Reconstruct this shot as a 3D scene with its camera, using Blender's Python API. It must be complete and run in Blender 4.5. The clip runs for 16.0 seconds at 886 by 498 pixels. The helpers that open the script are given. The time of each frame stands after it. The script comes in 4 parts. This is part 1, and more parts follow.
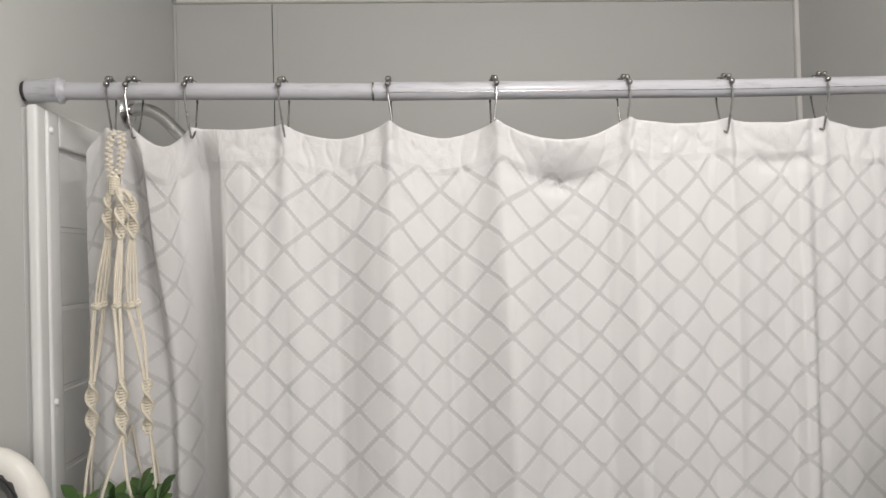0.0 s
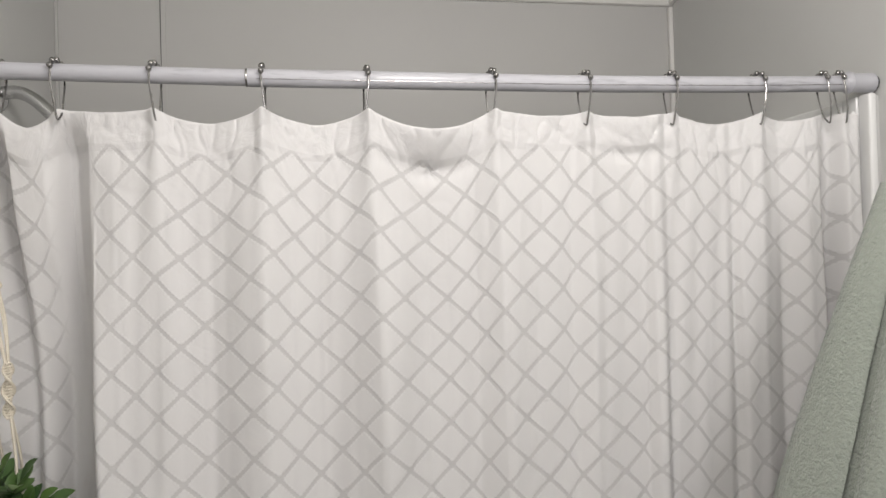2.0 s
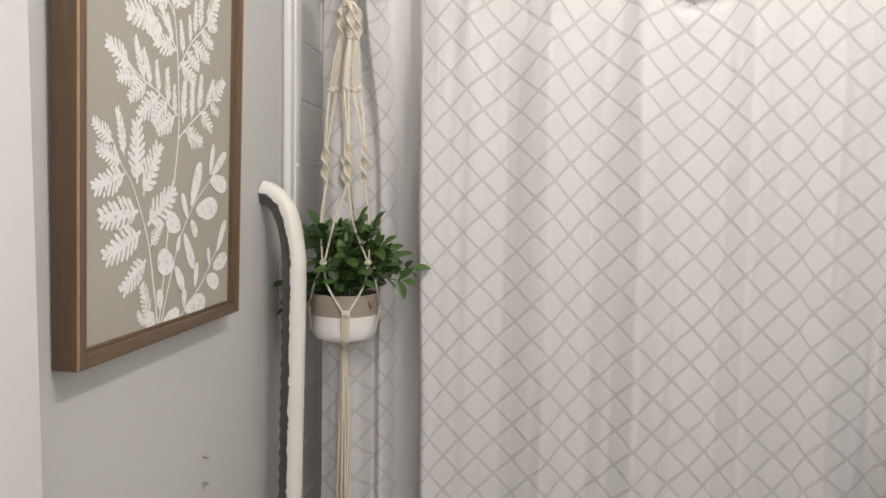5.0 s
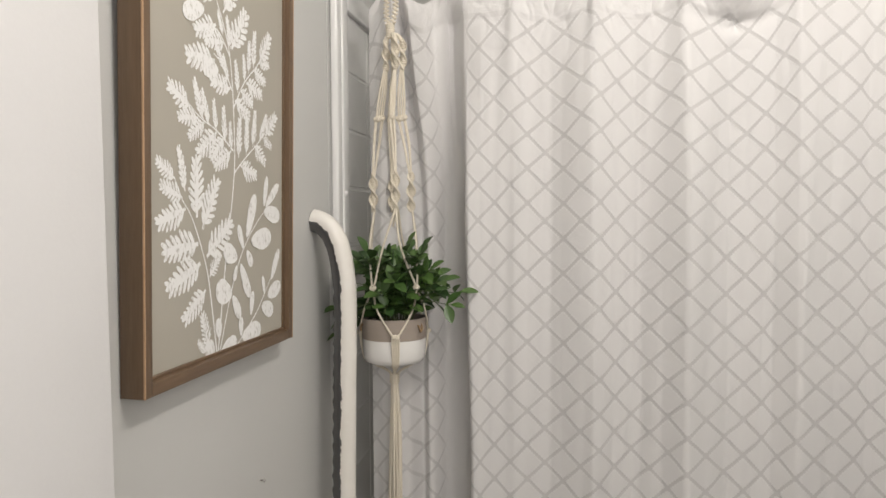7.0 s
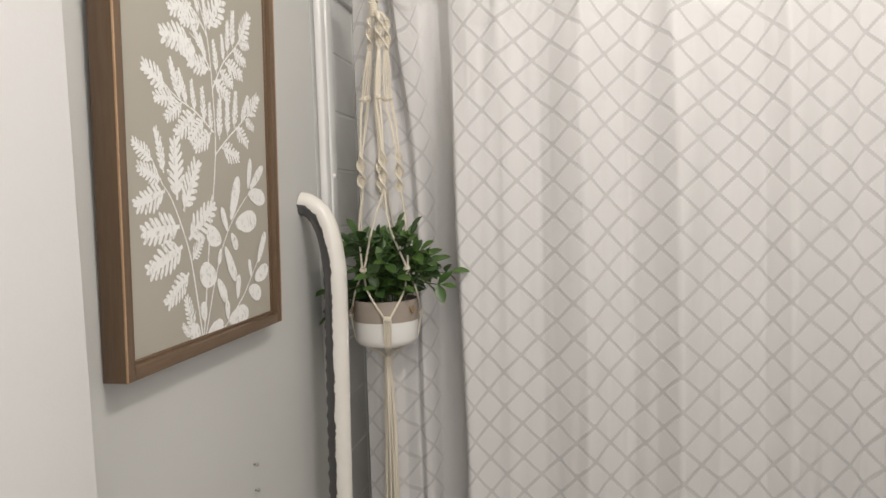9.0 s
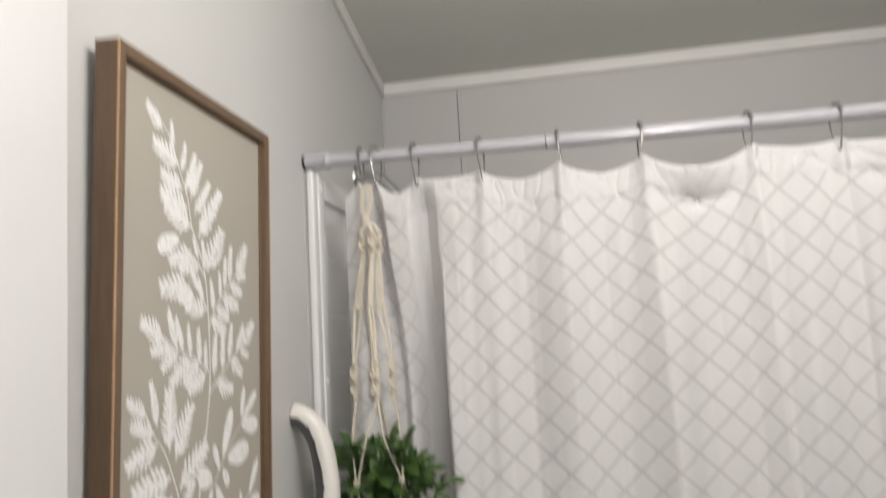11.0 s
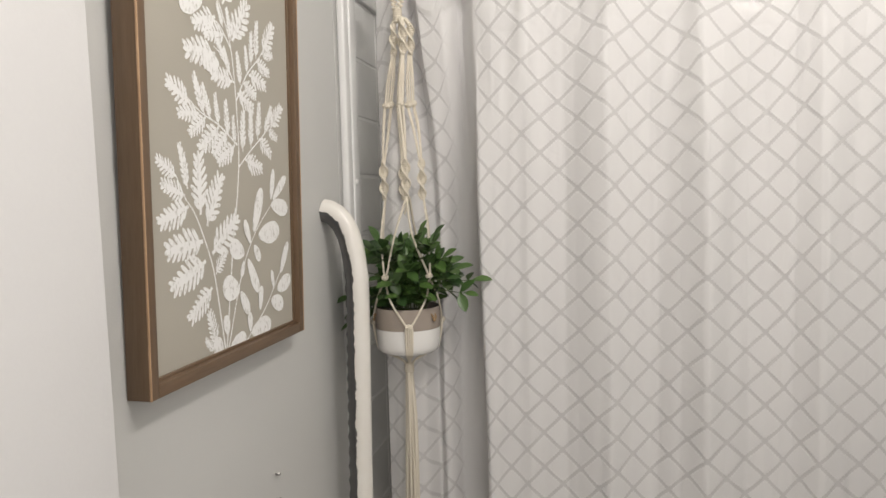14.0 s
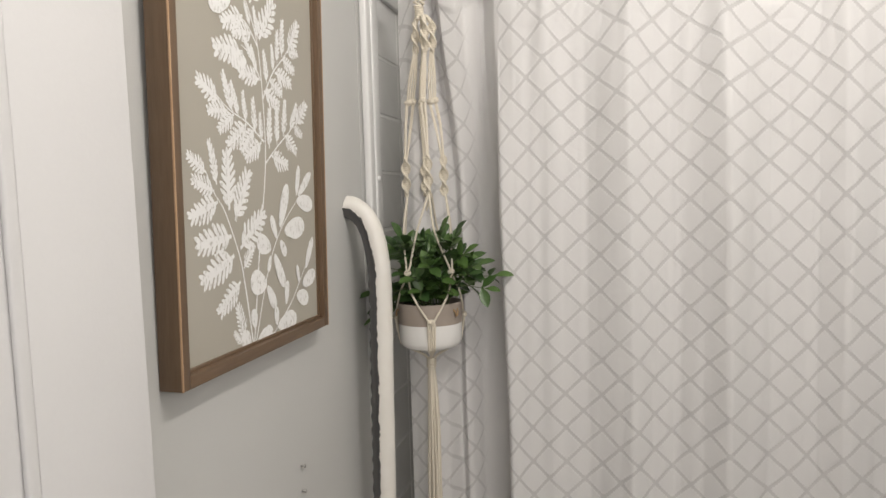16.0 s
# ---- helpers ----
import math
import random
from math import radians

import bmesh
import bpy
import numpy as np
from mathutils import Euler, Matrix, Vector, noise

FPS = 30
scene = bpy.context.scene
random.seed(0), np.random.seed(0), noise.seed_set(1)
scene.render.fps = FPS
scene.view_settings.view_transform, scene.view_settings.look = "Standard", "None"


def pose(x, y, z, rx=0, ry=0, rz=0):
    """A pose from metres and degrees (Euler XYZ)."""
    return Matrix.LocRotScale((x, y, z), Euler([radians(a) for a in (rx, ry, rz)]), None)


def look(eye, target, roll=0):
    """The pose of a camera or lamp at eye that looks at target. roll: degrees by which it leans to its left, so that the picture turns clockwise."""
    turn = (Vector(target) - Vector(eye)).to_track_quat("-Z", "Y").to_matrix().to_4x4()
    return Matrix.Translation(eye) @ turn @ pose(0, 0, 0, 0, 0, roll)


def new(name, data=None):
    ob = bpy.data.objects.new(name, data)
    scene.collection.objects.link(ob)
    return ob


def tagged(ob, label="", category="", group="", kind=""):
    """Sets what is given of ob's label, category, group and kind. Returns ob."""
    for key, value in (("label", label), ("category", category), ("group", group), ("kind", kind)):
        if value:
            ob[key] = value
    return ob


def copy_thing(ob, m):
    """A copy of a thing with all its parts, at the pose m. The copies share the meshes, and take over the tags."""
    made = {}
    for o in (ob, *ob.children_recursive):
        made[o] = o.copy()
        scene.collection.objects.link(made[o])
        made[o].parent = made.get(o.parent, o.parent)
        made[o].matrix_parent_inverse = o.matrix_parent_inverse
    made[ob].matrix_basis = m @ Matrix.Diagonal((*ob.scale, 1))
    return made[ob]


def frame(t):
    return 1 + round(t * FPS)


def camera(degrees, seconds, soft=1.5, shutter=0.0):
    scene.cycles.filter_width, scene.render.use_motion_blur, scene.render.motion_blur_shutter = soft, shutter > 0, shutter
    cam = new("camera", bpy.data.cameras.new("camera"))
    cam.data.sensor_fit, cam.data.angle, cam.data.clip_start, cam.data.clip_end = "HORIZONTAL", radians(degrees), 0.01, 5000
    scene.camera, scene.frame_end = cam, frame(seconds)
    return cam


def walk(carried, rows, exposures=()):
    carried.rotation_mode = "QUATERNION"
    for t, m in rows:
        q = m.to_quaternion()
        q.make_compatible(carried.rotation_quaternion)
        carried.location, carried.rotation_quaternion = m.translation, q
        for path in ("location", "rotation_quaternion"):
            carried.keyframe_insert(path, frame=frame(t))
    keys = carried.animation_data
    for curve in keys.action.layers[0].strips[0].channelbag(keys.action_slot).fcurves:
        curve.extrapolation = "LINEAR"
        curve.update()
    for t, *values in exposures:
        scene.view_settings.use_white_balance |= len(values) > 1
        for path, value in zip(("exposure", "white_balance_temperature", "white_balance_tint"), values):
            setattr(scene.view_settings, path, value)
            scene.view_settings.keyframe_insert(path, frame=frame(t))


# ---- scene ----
cam = camera(62.6, 16.0, soft=1.5, shutter=0.4)
PATH = [
    (0, (0.517, -1.047, 1.696), (0.637, 0.949, 1.726), -1.6),
    (0.5, (0.529, -1.061, 1.699), (0.703, 0.932, 1.728), -1.3),
    (1, (0.556, -1.072, 1.684), (0.81, 0.911, 1.729), -1.3),
    (1.5, (0.561, -1.084, 1.68), (0.886, 0.889, 1.713), -1.3),
    (2, (0.582, -1.092, 1.67), (0.92, 0.879, 1.694), -1.6),
    (2.5, (0.577, -1.107, 1.658), (0.917, 0.863, 1.646), -1.8),
    (3, (0.566, -1.134, 1.616), (0.774, 0.854, 1.562), -2.1),
    (3.5, (0.52, -1.196, 1.532), (0.491, 0.803, 1.511), -0.9),
    (4, (0.476, -1.282, 1.492), (0.333, 0.712, 1.419), 0.5),
    (6.3, (0.482, -1.373, 1.438), (0.157, 0.594, 1.283), -0.1),
    (6.5, (0.483, -1.369, 1.455), (0.14, 0.596, 1.311), -0.2),
    (7, (0.475, -1.374, 1.464), (0.118, 0.591, 1.374), -0.3),
    (7.5, (0.479, -1.383, 1.462), (0.098, 0.579, 1.386), -1.1),
    (8, (0.484, -1.377, 1.448), (0.091, 0.58, 1.318), -1.9),
    (10.5, (0.497, -1.35, 1.467), (0.215, 0.63, 1.434), -1.9),
    (11, (0.497, -1.375, 1.572), (0.18, 0.584, 1.826), -3.3),
    (11.5, (0.5, -1.394, 1.648), (0.128, 0.49, 2.208), -3.0),
    (12, (0.5, -1.384, 1.618), (0.092, 0.531, 2.027), -1.9),
    (12.5, (0.48, -1.348, 1.515), (0.093, 0.614, 1.486), -2.3),
    (13, (0.492, -1.347, 1.486), (0.102, 0.611, 1.366), -2.1),
    (13.5, (0.479, -1.349, 1.481), (0.091, 0.609, 1.344), -1.4),
    (14, (0.487, -1.351, 1.48), (0.073, 0.6, 1.332), -1.5),
    (14.5, (0.48, -1.361, 1.483), (0.047, 0.586, 1.334), -1.5),
    (15, (0.468, -1.36, 1.478), (0.034, 0.587, 1.331), -1.6),
    (15.5, (0.476, -1.358, 1.478), (0.025, 0.585, 1.324), -1.7),
    (16, (0.481, -1.363, 1.476), (0.02, 0.578, 1.325), -1.7),
]
walk(cam, [(t, look(eye, target, roll)) for t, eye, target, roll in PATH],
     [(0, -0.06, 6470, 10), (2.5, -0.05, 6480, 10), (4, 0.03, 6540, 10), (6.5, 0.07, 6720, 10), (8, 0.05, 6720, 10), (10.5, 0.07, 6660, 10), (11.5, -0.09, 6480, 10), (12.5, 0.0, 6620, 10), (14, 0.08, 6680, 10), (16, 0.06, 6690, 10)])

# ---- world, lamps, exposure ----
world = bpy.data.worlds.new("world")
world.use_nodes = True
world.node_tree.nodes["Background"].inputs[0].default_value = (0.5, 0.49, 0.47, 1)
world.node_tree.nodes["Background"].inputs[1].default_value = 0.05
scene.world = world

for y in (-0.68, -0.89, -1.10):
    bulb = bpy.data.lights.new("vanity_bulb", "POINT")
    bulb.energy, bulb.color, bulb.shadow_soft_size = 8.4, (1.0, 0.95, 0.925), 0.045
    new("vanity_bulb", bulb).location = (0.84, y, 2.28)
# added fill with no known source: a broad panel facing the curtain
fill = bpy.data.lights.new("front_fill", "AREA")
fill.shape, fill.size, fill.size_y, fill.energy, fill.color = "RECTANGLE", 0.85, 1.1, 10.8, (1.0, 0.97, 0.975)
new("front_fill", fill).matrix_world = look((1.02, -2.36, 1.65), (0.55, 0.0, 1.70))

# ---- sizes of the place ----
WIDE, BACK, FRONT, HIGH, RISE = 1.52, 0.70, -2.45, 2.352, 0.184   # the ceiling rises away from the tub
ROD_Z = 1.95


# ---- materials ----
def principled(name, colour, rough=0.5, metal=0.0):
    m = bpy.data.materials.new(name)
    m.use_nodes = True
    b = m.node_tree.nodes["Principled BSDF"]
    b.inputs["Base Color"].default_value = (*colour, 1)
    b.inputs["Roughness"].default_value = rough
    b.inputs["Metallic"].default_value = metal
    return m, m.node_tree.nodes, m.node_tree.links, b


def math_node(nodes, links, op, a, b=None, c=None):
    n = nodes.new("ShaderNodeMath")
    n.operation = op
    for i, v in enumerate((a, b, c)):
        if v is None:
            continue
        if isinstance(v, (int, float)):
            n.inputs[i].default_value = v
        else:
            links.new(v, n.inputs[i])
    return n.outputs[0]


def mix_node(nodes, links, fac, a, b):
    n = nodes.new("ShaderNodeMix")
    n.data_type = "RGBA"
    for i, v in ((0, fac), (6, a), (7, b)):
        if isinstance(v, (int, float)):
            n.inputs[i].default_value = v
        elif isinstance(v, tuple):
            n.inputs[i].default_value = (*v, 1)
        else:
            links.new(v, n.inputs[i])
    return n.outputs[2]


def noise_node(nodes, links, scale, detail=3.0, stretch=None, rough=0.55):
    co = nodes.new("ShaderNodeTexCoord")
    n = nodes.new("ShaderNodeTexNoise")
    n.inputs["Scale"].default_value, n.inputs["Detail"].default_value, n.inputs["Roughness"].default_value = scale, detail, rough
    if stretch:
        mp = nodes.new("ShaderNodeMapping")
        mp.inputs["Scale"].default_value = stretch
        links.new(co.outputs["Object"], mp.inputs["Vector"])
        links.new(mp.outputs[0], n.inputs["Vector"])
    else:
        links.new(co.outputs["Object"], n.inputs["Vector"])
    return n.outputs[0]


def bump_node(nodes, links, height, strength, distance, normal=None):
    n = nodes.new("ShaderNodeBump")
    n.inputs["Strength"].default_value, n.inputs["Distance"].default_value = strength, distance
    links.new(height, n.inputs["Height"])
    if normal:
        links.new(normal, n.inputs["Normal"])
    return n.outputs[0]


def surface(name, colour, other, rough=0.5, metal=0.0, big=3.0, fine=160.0, bump=0.15, depth=0.0006, stretch=None, rough_var=0.1):
    """A plain surface with blotches at two scales, a little relief and uneven gloss."""
    m, nodes, links, b = principled(name, colour, rough, metal)
    blot = noise_node(nodes, links, big, 4, stretch)
    grain = noise_node(nodes, links, fine, 3, stretch)
    fac = math_node(nodes, links, "ADD", math_node(nodes, links, "MULTIPLY", blot, 0.75), math_node(nodes, links, "MULTIPLY", grain, 0.25))
    ramp = nodes.new("ShaderNodeMapRange")
    ramp.inputs[1].default_value, ramp.inputs[2].default_value = 0.3, 0.7
    links.new(fac, ramp.inputs[0])
    links.new(mix_node(nodes, links, ramp.outputs[0], colour, other), b.inputs["Base Color"])
    links.new(math_node(nodes, links, "MULTIPLY_ADD", blot, rough_var * 2, rough - rough_var), b.inputs["Roughness"])
    if bump:
        links.new(bump_node(nodes, links, grain, bump, depth), b.inputs["Normal"])
    return m


M_WALL = surface("grey_wall_paint", (0.555, 0.555, 0.54), (0.585, 0.585, 0.57), 0.55, big=2.0, fine=420, bump=0.25, depth=0.0004)
M_PANEL = surface("grey_panel_paint", (0.50, 0.495, 0.48), (0.53, 0.525, 0.505), 0.5, big=2.5, fine=300, bump=0.25, depth=0.0004)
M_CEIL = surface("ceiling_paint", (0.55, 0.555, 0.51), (0.585, 0.59, 0.545), 0.75, big=1.6, fine=220, bump=0.4, depth=0.0008)
M_TRIM = surface("white_trim_paint", (0.72, 0.71, 0.68), (0.78, 0.77, 0.74), 0.45, big=6, fine=200, bump=0.2)
M_DOOR = surface("white_door_paint", (0.625, 0.62, 0.62), (0.66, 0.655, 0.655), 0.42, big=3, fine=260, bump=0.2, depth=0.0004)
M_FLOOR = surface("vinyl_floor", (0.30, 0.25, 0.20), (0.38, 0.33, 0.27), 0.45, big=5, fine=60, stretch=(1, 8, 1))
M_TUB = surface("white_fibreglass", (0.74, 0.74, 0.73), (0.79, 0.79, 0.78), 0.2, big=4, fine=30, bump=0.06, depth=0.002)
M_GAP = surface("dark_gap", (0.03, 0.03, 0.03), (0.05, 0.05, 0.05), 0.8)
M_BLACK = surface("black_rubber", (0.03, 0.03, 0.03), (0.05, 0.05, 0.05), 0.7)
M_CHROME = surface("chrome", (0.62, 0.62, 0.62), (0.55, 0.55, 0.55), 0.16, 1.0, big=30, fine=300, bump=0.03)
M_STEEL = surface("hook_steel", (0.34, 0.33, 0.32), (0.25, 0.245, 0.24), 0.28, 1.0, big=60, fine=500, bump=0.03)
M_CANVAS = surface("taupe_board", (0.38, 0.355, 0.30), (0.41, 0.385, 0.33), 0.7, big=5, fine=500, bump=0.15, depth=0.0003)
M_GRIP = surface("grip_grey", (0.085, 0.084, 0.082), (0.12, 0.118, 0.115), 0.5, bump=0.2)
M_SCREW = surface("screw_metal", (0.5, 0.49, 0.47), (0.35, 0.34, 0.33), 0.4, 1.0)
M_LEAFDOT = surface("clear_cap", (0.78, 0.78, 0.77), (0.82, 0.82, 0.81), 0.25)


def wood(name, lying=False):
    m, nodes, links, b = principled(name, (0.2, 0.1, 0.05), 0.42)
    grain = noise_node(nodes, links, 14, 5, (9, 0.7, 9) if lying else (9, 9, 0.7))
    fine = noise_node(nodes, links, 60, 3, (8, 0.5, 8) if lying else (8, 8, 0.5))
    tone = mix_node(nodes, links, grain, (0.066, 0.039, 0.021), (0.160, 0.100, 0.058))
    links.new(mix_node(nodes, links, math_node(nodes, links, "MULTIPLY", fine, 0.35), tone, (0.27, 0.18, 0.11)), b.inputs["Base Color"])
    links.new(bump_node(nodes, links, fine, 0.2, 0.0006), b.inputs["Normal"])
    return m


M_WOOD = wood("walnut_stain")
M_WOOD_LYING = wood("walnut_stain_lying", True)
M_GOLD = surface("golden_wood_edge", (0.50, 0.33, 0.20), (0.38, 0.23, 0.13), 0.35, big=20, fine=200)


def print_white():
    m, nodes, links, b = principled("white_print", (0.8, 0.8, 0.78), 0.65)
    streak = noise_node(nodes, links, 240, 4, (1, 1, 0.6))
    ramp = nodes.new("ShaderNodeMapRange")
    ramp.inputs[1].default_value, ramp.inputs[2].default_value = 0.28, 0.46
    links.new(streak, ramp.inputs[0])
    links.new(mix_node(nodes, links, ramp.outputs[0], (0.50, 0.49, 0.45), (0.83, 0.83, 0.82)), b.inputs["Base Color"])
    return m


M_PRINT = print_white()


def rod_enamel():
    m, nodes, links, b = principled("worn_white_enamel", (0.7, 0.7, 0.7), 0.35)
    streak = noise_node(nodes, links, 26, 5, (1, 7, 7))
    patch = noise_node(nodes, links, 7, 4)
    worn = nodes.new("ShaderNodeMapRange")
    worn.inputs[1].default_value, worn.inputs[2].default_value = 0.56, 0.74
    links.new(math_node(nodes, links, "ADD", math_node(nodes, links, "MULTIPLY", streak, 0.7), math_node(nodes, links, "MULTIPLY", patch, 0.35)), worn.inputs[0])
    links.new(mix_node(nodes, links, worn.outputs[0], (0.47, 0.47, 0.50), (0.30, 0.30, 0.32)), b.inputs["Base Color"])
    links.new(math_node(nodes, links, "MULTIPLY_ADD", streak, 0.25, 0.2), b.inputs["Roughness"])
    links.new(bump_node(nodes, links, streak, 0.15, 0.0005), b.inputs["Normal"])
    return m


M_ROD = rod_enamel()


def flaked_paint():
    """White paint on a steel tube, flaked off along the side that faces the wall; the band is told by the way round the tube (uv)."""
    m, nodes, links, b = principled("flaked_white_paint", (0.8, 0.78, 0.74), 0.35)
    uv = nodes.new("ShaderNodeUVMap")
    sep = nodes.new("ShaderNodeSeparateXYZ")
    links.new(uv.outputs[0], sep.inputs[0])
    off = math_node(nodes, links, "ABSOLUTE", math_node(nodes, links, "SUBTRACT", sep.outputs[1], 0.5))
    rag = noise_node(nodes, links, 55, 5)
    edge = math_node(nodes, links, "MULTIPLY_ADD", rag, 0.14, off)
    bare = math_node(nodes, links, "LESS_THAN", edge, 0.28)
    blot = noise_node(nodes, links, 30, 3)
    white = mix_node(nodes, links, blot, (0.78, 0.75, 0.69), (0.84, 0.82, 0.78))
    links.new(mix_node(nodes, links, bare, white, (0.11, 0.11, 0.11)), b.inputs["Base Color"])
    links.new(math_node(nodes, links, "MULTIPLY", bare, 0.3), b.inputs["Metallic"])
    links.new(math_node(nodes, links, "MULTIPLY_ADD", blot, 0.15, 0.25), b.inputs["Roughness"])
    h = math_node(nodes, links, "SUBTRACT", math_node(nodes, links, "MULTIPLY", blot, 0.2), bare)
    links.new(bump_node(nodes, links, h, 0.5, 0.0006), b.inputs["Normal"])
    return m


M_FLAKED = flaked_paint()

COL, ROW, ROW0 = 0.037, 0.0653, 0.0123  # half width and height of the woven diamonds


def curtain_cloth(name):
    """Woven white cloth: a lattice of matt ribbed bands round rounded diamonds, below a plain hem. uv is in metres of cloth."""
    m, nodes, links, b = principled(name, (0.8, 0.79, 0.77), 0.7)
    uv = nodes.new("ShaderNodeUVMap")
    sep = nodes.new("ShaderNodeSeparateXYZ")
    links.new(uv.outputs[0], sep.inputs[0])
    u, v = sep.outputs[0], sep.outputs[1]
    wob = nodes.new("ShaderNodeTexNoise")
    wob.inputs["Scale"].default_value, wob.inputs["Detail"].default_value = 9.0, 2.0
    links.new(uv.outputs[0], wob.inputs["Vector"])
    w = math_node(nodes, links, "MULTIPLY", math_node(nodes, links, "SUBTRACT", wob.outputs[0], 0.5), 0.07)
    uu = math_node(nodes, links, "DIVIDE", math_node(nodes, links, "SUBTRACT", u, 9 * COL), 2 * COL)
    vv = math_node(nodes, links, "DIVIDE", math_node(nodes, links, "SUBTRACT", v, ROW0), ROW)
    uu = math_node(nodes, links, "ADD", uu, w)
    a = math_node(nodes, links, "ABSOLUTE", math_node(nodes, links, "SUBTRACT", math_node(nodes, links, "FRACT", math_node(nodes, links, "ADD", uu, vv)), 0.5))
    c = math_node(nodes, links, "ABSOLUTE", math_node(nodes, links, "SUBTRACT", math_node(nodes, links, "FRACT", math_node(nodes, links, "SUBTRACT", uu, vv)), 0.5))
    d = math_node(nodes, links, "SMOOTH_MAX", a, c, 0.12)
    # stitched, slightly jagged edge of the bands
    tooth = nodes.new("ShaderNodeTexWave")
    tooth.bands_direction = "Y"
    tooth.inputs["Scale"].default_value = 75.0
    links.new(uv.outputs[0], tooth.inputs["Vector"])
    d2 = math_node(nodes, links, "MULTIPLY_ADD", tooth.outputs["Fac"], 0.022, d)
    band = nodes.new("ShaderNodeMapRange")
    band.interpolation_type = "SMOOTHSTEP"
    band.inputs[1].default_value, band.inputs[2].default_value = 0.444, 0.464
    links.new(d2, band.inputs[0])
    below = nodes.new("ShaderNodeMapRange")
    below.inputs[1].default_value, below.inputs[2].default_value = 0.045, 0.056
    links.new(v, below.inputs[0])
    # the strip drawn back into the deep fold at the free end is left plain
    drawn = []
    for lo, hi in ((-1.0 * COL, 0.8 * COL), (4.4 * COL, 5.3 * COL)):
        ramp = nodes.new("ShaderNodeMapRange")
        ramp.interpolation_type = "SMOOTHSTEP"
        ramp.inputs[1].default_value, ramp.inputs[2].default_value = lo, hi
        links.new(u, ramp.inputs[0])
        drawn.append(ramp.outputs[0])
    lattice = math_node(nodes, links, "SUBTRACT", 1.0, math_node(nodes, links, "SUBTRACT", drawn[0], drawn[1]))
    line = math_node(nodes, links, "MULTIPLY", math_node(nodes, links, "MULTIPLY", band.outputs[0], below.outputs[0]), lattice)
    faint = math_node(nodes, links, "MULTIPLY_ADD", math_node(nodes, links, "SUBTRACT", 1.0, below.outputs[0]), math_node(nodes, links, "MULTIPLY", band.outputs[0], 0.16), line)
    blot = noise_node(nodes, links, 14, 3)
    cell = mix_node(nodes, links, blot, (0.770, 0.761, 0.757), (0.820, 0.811, 0.807))
    col = mix_node(nodes, links, faint, cell, (0.636, 0.628, 0.622))
    # bright tufted thread along the upper edge of the bands
    rim = math_node(nodes, links, "COMPARE", d2, 0.414, 0.018)
    dash = math_node(nodes, links, "GREATER_THAN", tooth.outputs["Fac"], 0.5)
    tuft = math_node(nodes, links, "MULTIPLY", math_node(nodes, links, "MULTIPLY", math_node(nodes, links, "MULTIPLY", rim, dash), below.outputs[0]), lattice)
    links.new(mix_node(nodes, links, math_node(nodes, links, "MULTIPLY", tuft, 0.7), col, (0.86, 0.857, 0.85)), b.inputs["Base Color"])
    links.new(math_node(nodes, links, "MULTIPLY_ADD", line, 0.2, 0.62), b.inputs["Roughness"])
    weave = nodes.new("ShaderNodeTexNoise")
    weave.inputs["Scale"].default_value, weave.inputs["Detail"].default_value = 900.0, 2.0
    links.new(uv.outputs[0], weave.inputs["Vector"])
    crinkle = nodes.new("ShaderNodeTexNoise")
    crinkle.inputs["Scale"].default_value, crinkle.inputs["Detail"].default_value, crinkle.inputs["Distortion"].default_value = 22.0, 4.0, 0.8
    links.new(uv.outputs[0], crinkle.inputs["Vector"])
    h = math_node(nodes, links, "MULTIPLY_ADD", weave.outputs[0], 0.12, math_node(nodes, links, "MULTIPLY", line, -0.8))
    h = math_node(nodes, links, "MULTIPLY_ADD", tuft, 0.9, h)
    n1 = bump_node(nodes, links, h, 0.6, 0.0012)
    hemmed = math_node(nodes, links, "MULTIPLY_ADD", math_node(nodes, links, "SUBTRACT", 1.0, below.outputs[0]), 2.2, 0.6)
    n2 = bump_node(nodes, links, math_node(nodes, links, "MULTIPLY", crinkle.outputs[0], hemmed), 0.5, 0.004, n1)
    links.new(n2, b.inputs["Normal"])
    b.inputs["Sheen Weight"].default_value = 0.15
    trans = nodes.new("ShaderNodeBsdfTranslucent")
    trans.inputs[0].default_value = (0.8, 0.78, 0.75, 1)
    mixs = nodes.new("ShaderNodeMixShader")
    mixs.inputs[0].default_value = 0.2
    links.new(b.outputs[0], mixs.inputs[1])
    links.new(trans.outputs[0], mixs.inputs[2])
    links.new(mixs.outputs[0], nodes["Material Output"].inputs[0])
    return m


M_CLOTH = curtain_cloth("diamond_cloth")


def terry():
    m, nodes, links, b = principled("sage_terry", (0.3, 0.36, 0.3), 0.95)
    pile = noise_node(nodes, links, 330, 3)
    clump = noise_node(nodes, links, 150, 3)
    big = noise_node(nodes, links, 8, 3)
    t = mix_node(nodes, links, clump, (0.245, 0.272, 0.232), (0.340, 0.370, 0.322))
    links.new(mix_node(nodes, links, math_node(nodes, links, "MULTIPLY", big, 0.3), t, (0.27, 0.298, 0.258)), b.inputs["Base Color"])
    h = math_node(nodes, links, "MULTIPLY_ADD", clump, 0.8, math_node(nodes, links, "MULTIPLY", pile, 0.5))
    links.new(bump_node(nodes, links, h, 1.0, 0.005), b.inputs["Normal"])
    b.inputs["Sheen Weight"].default_value = 0.3
    return m


M_TERRY = terry()


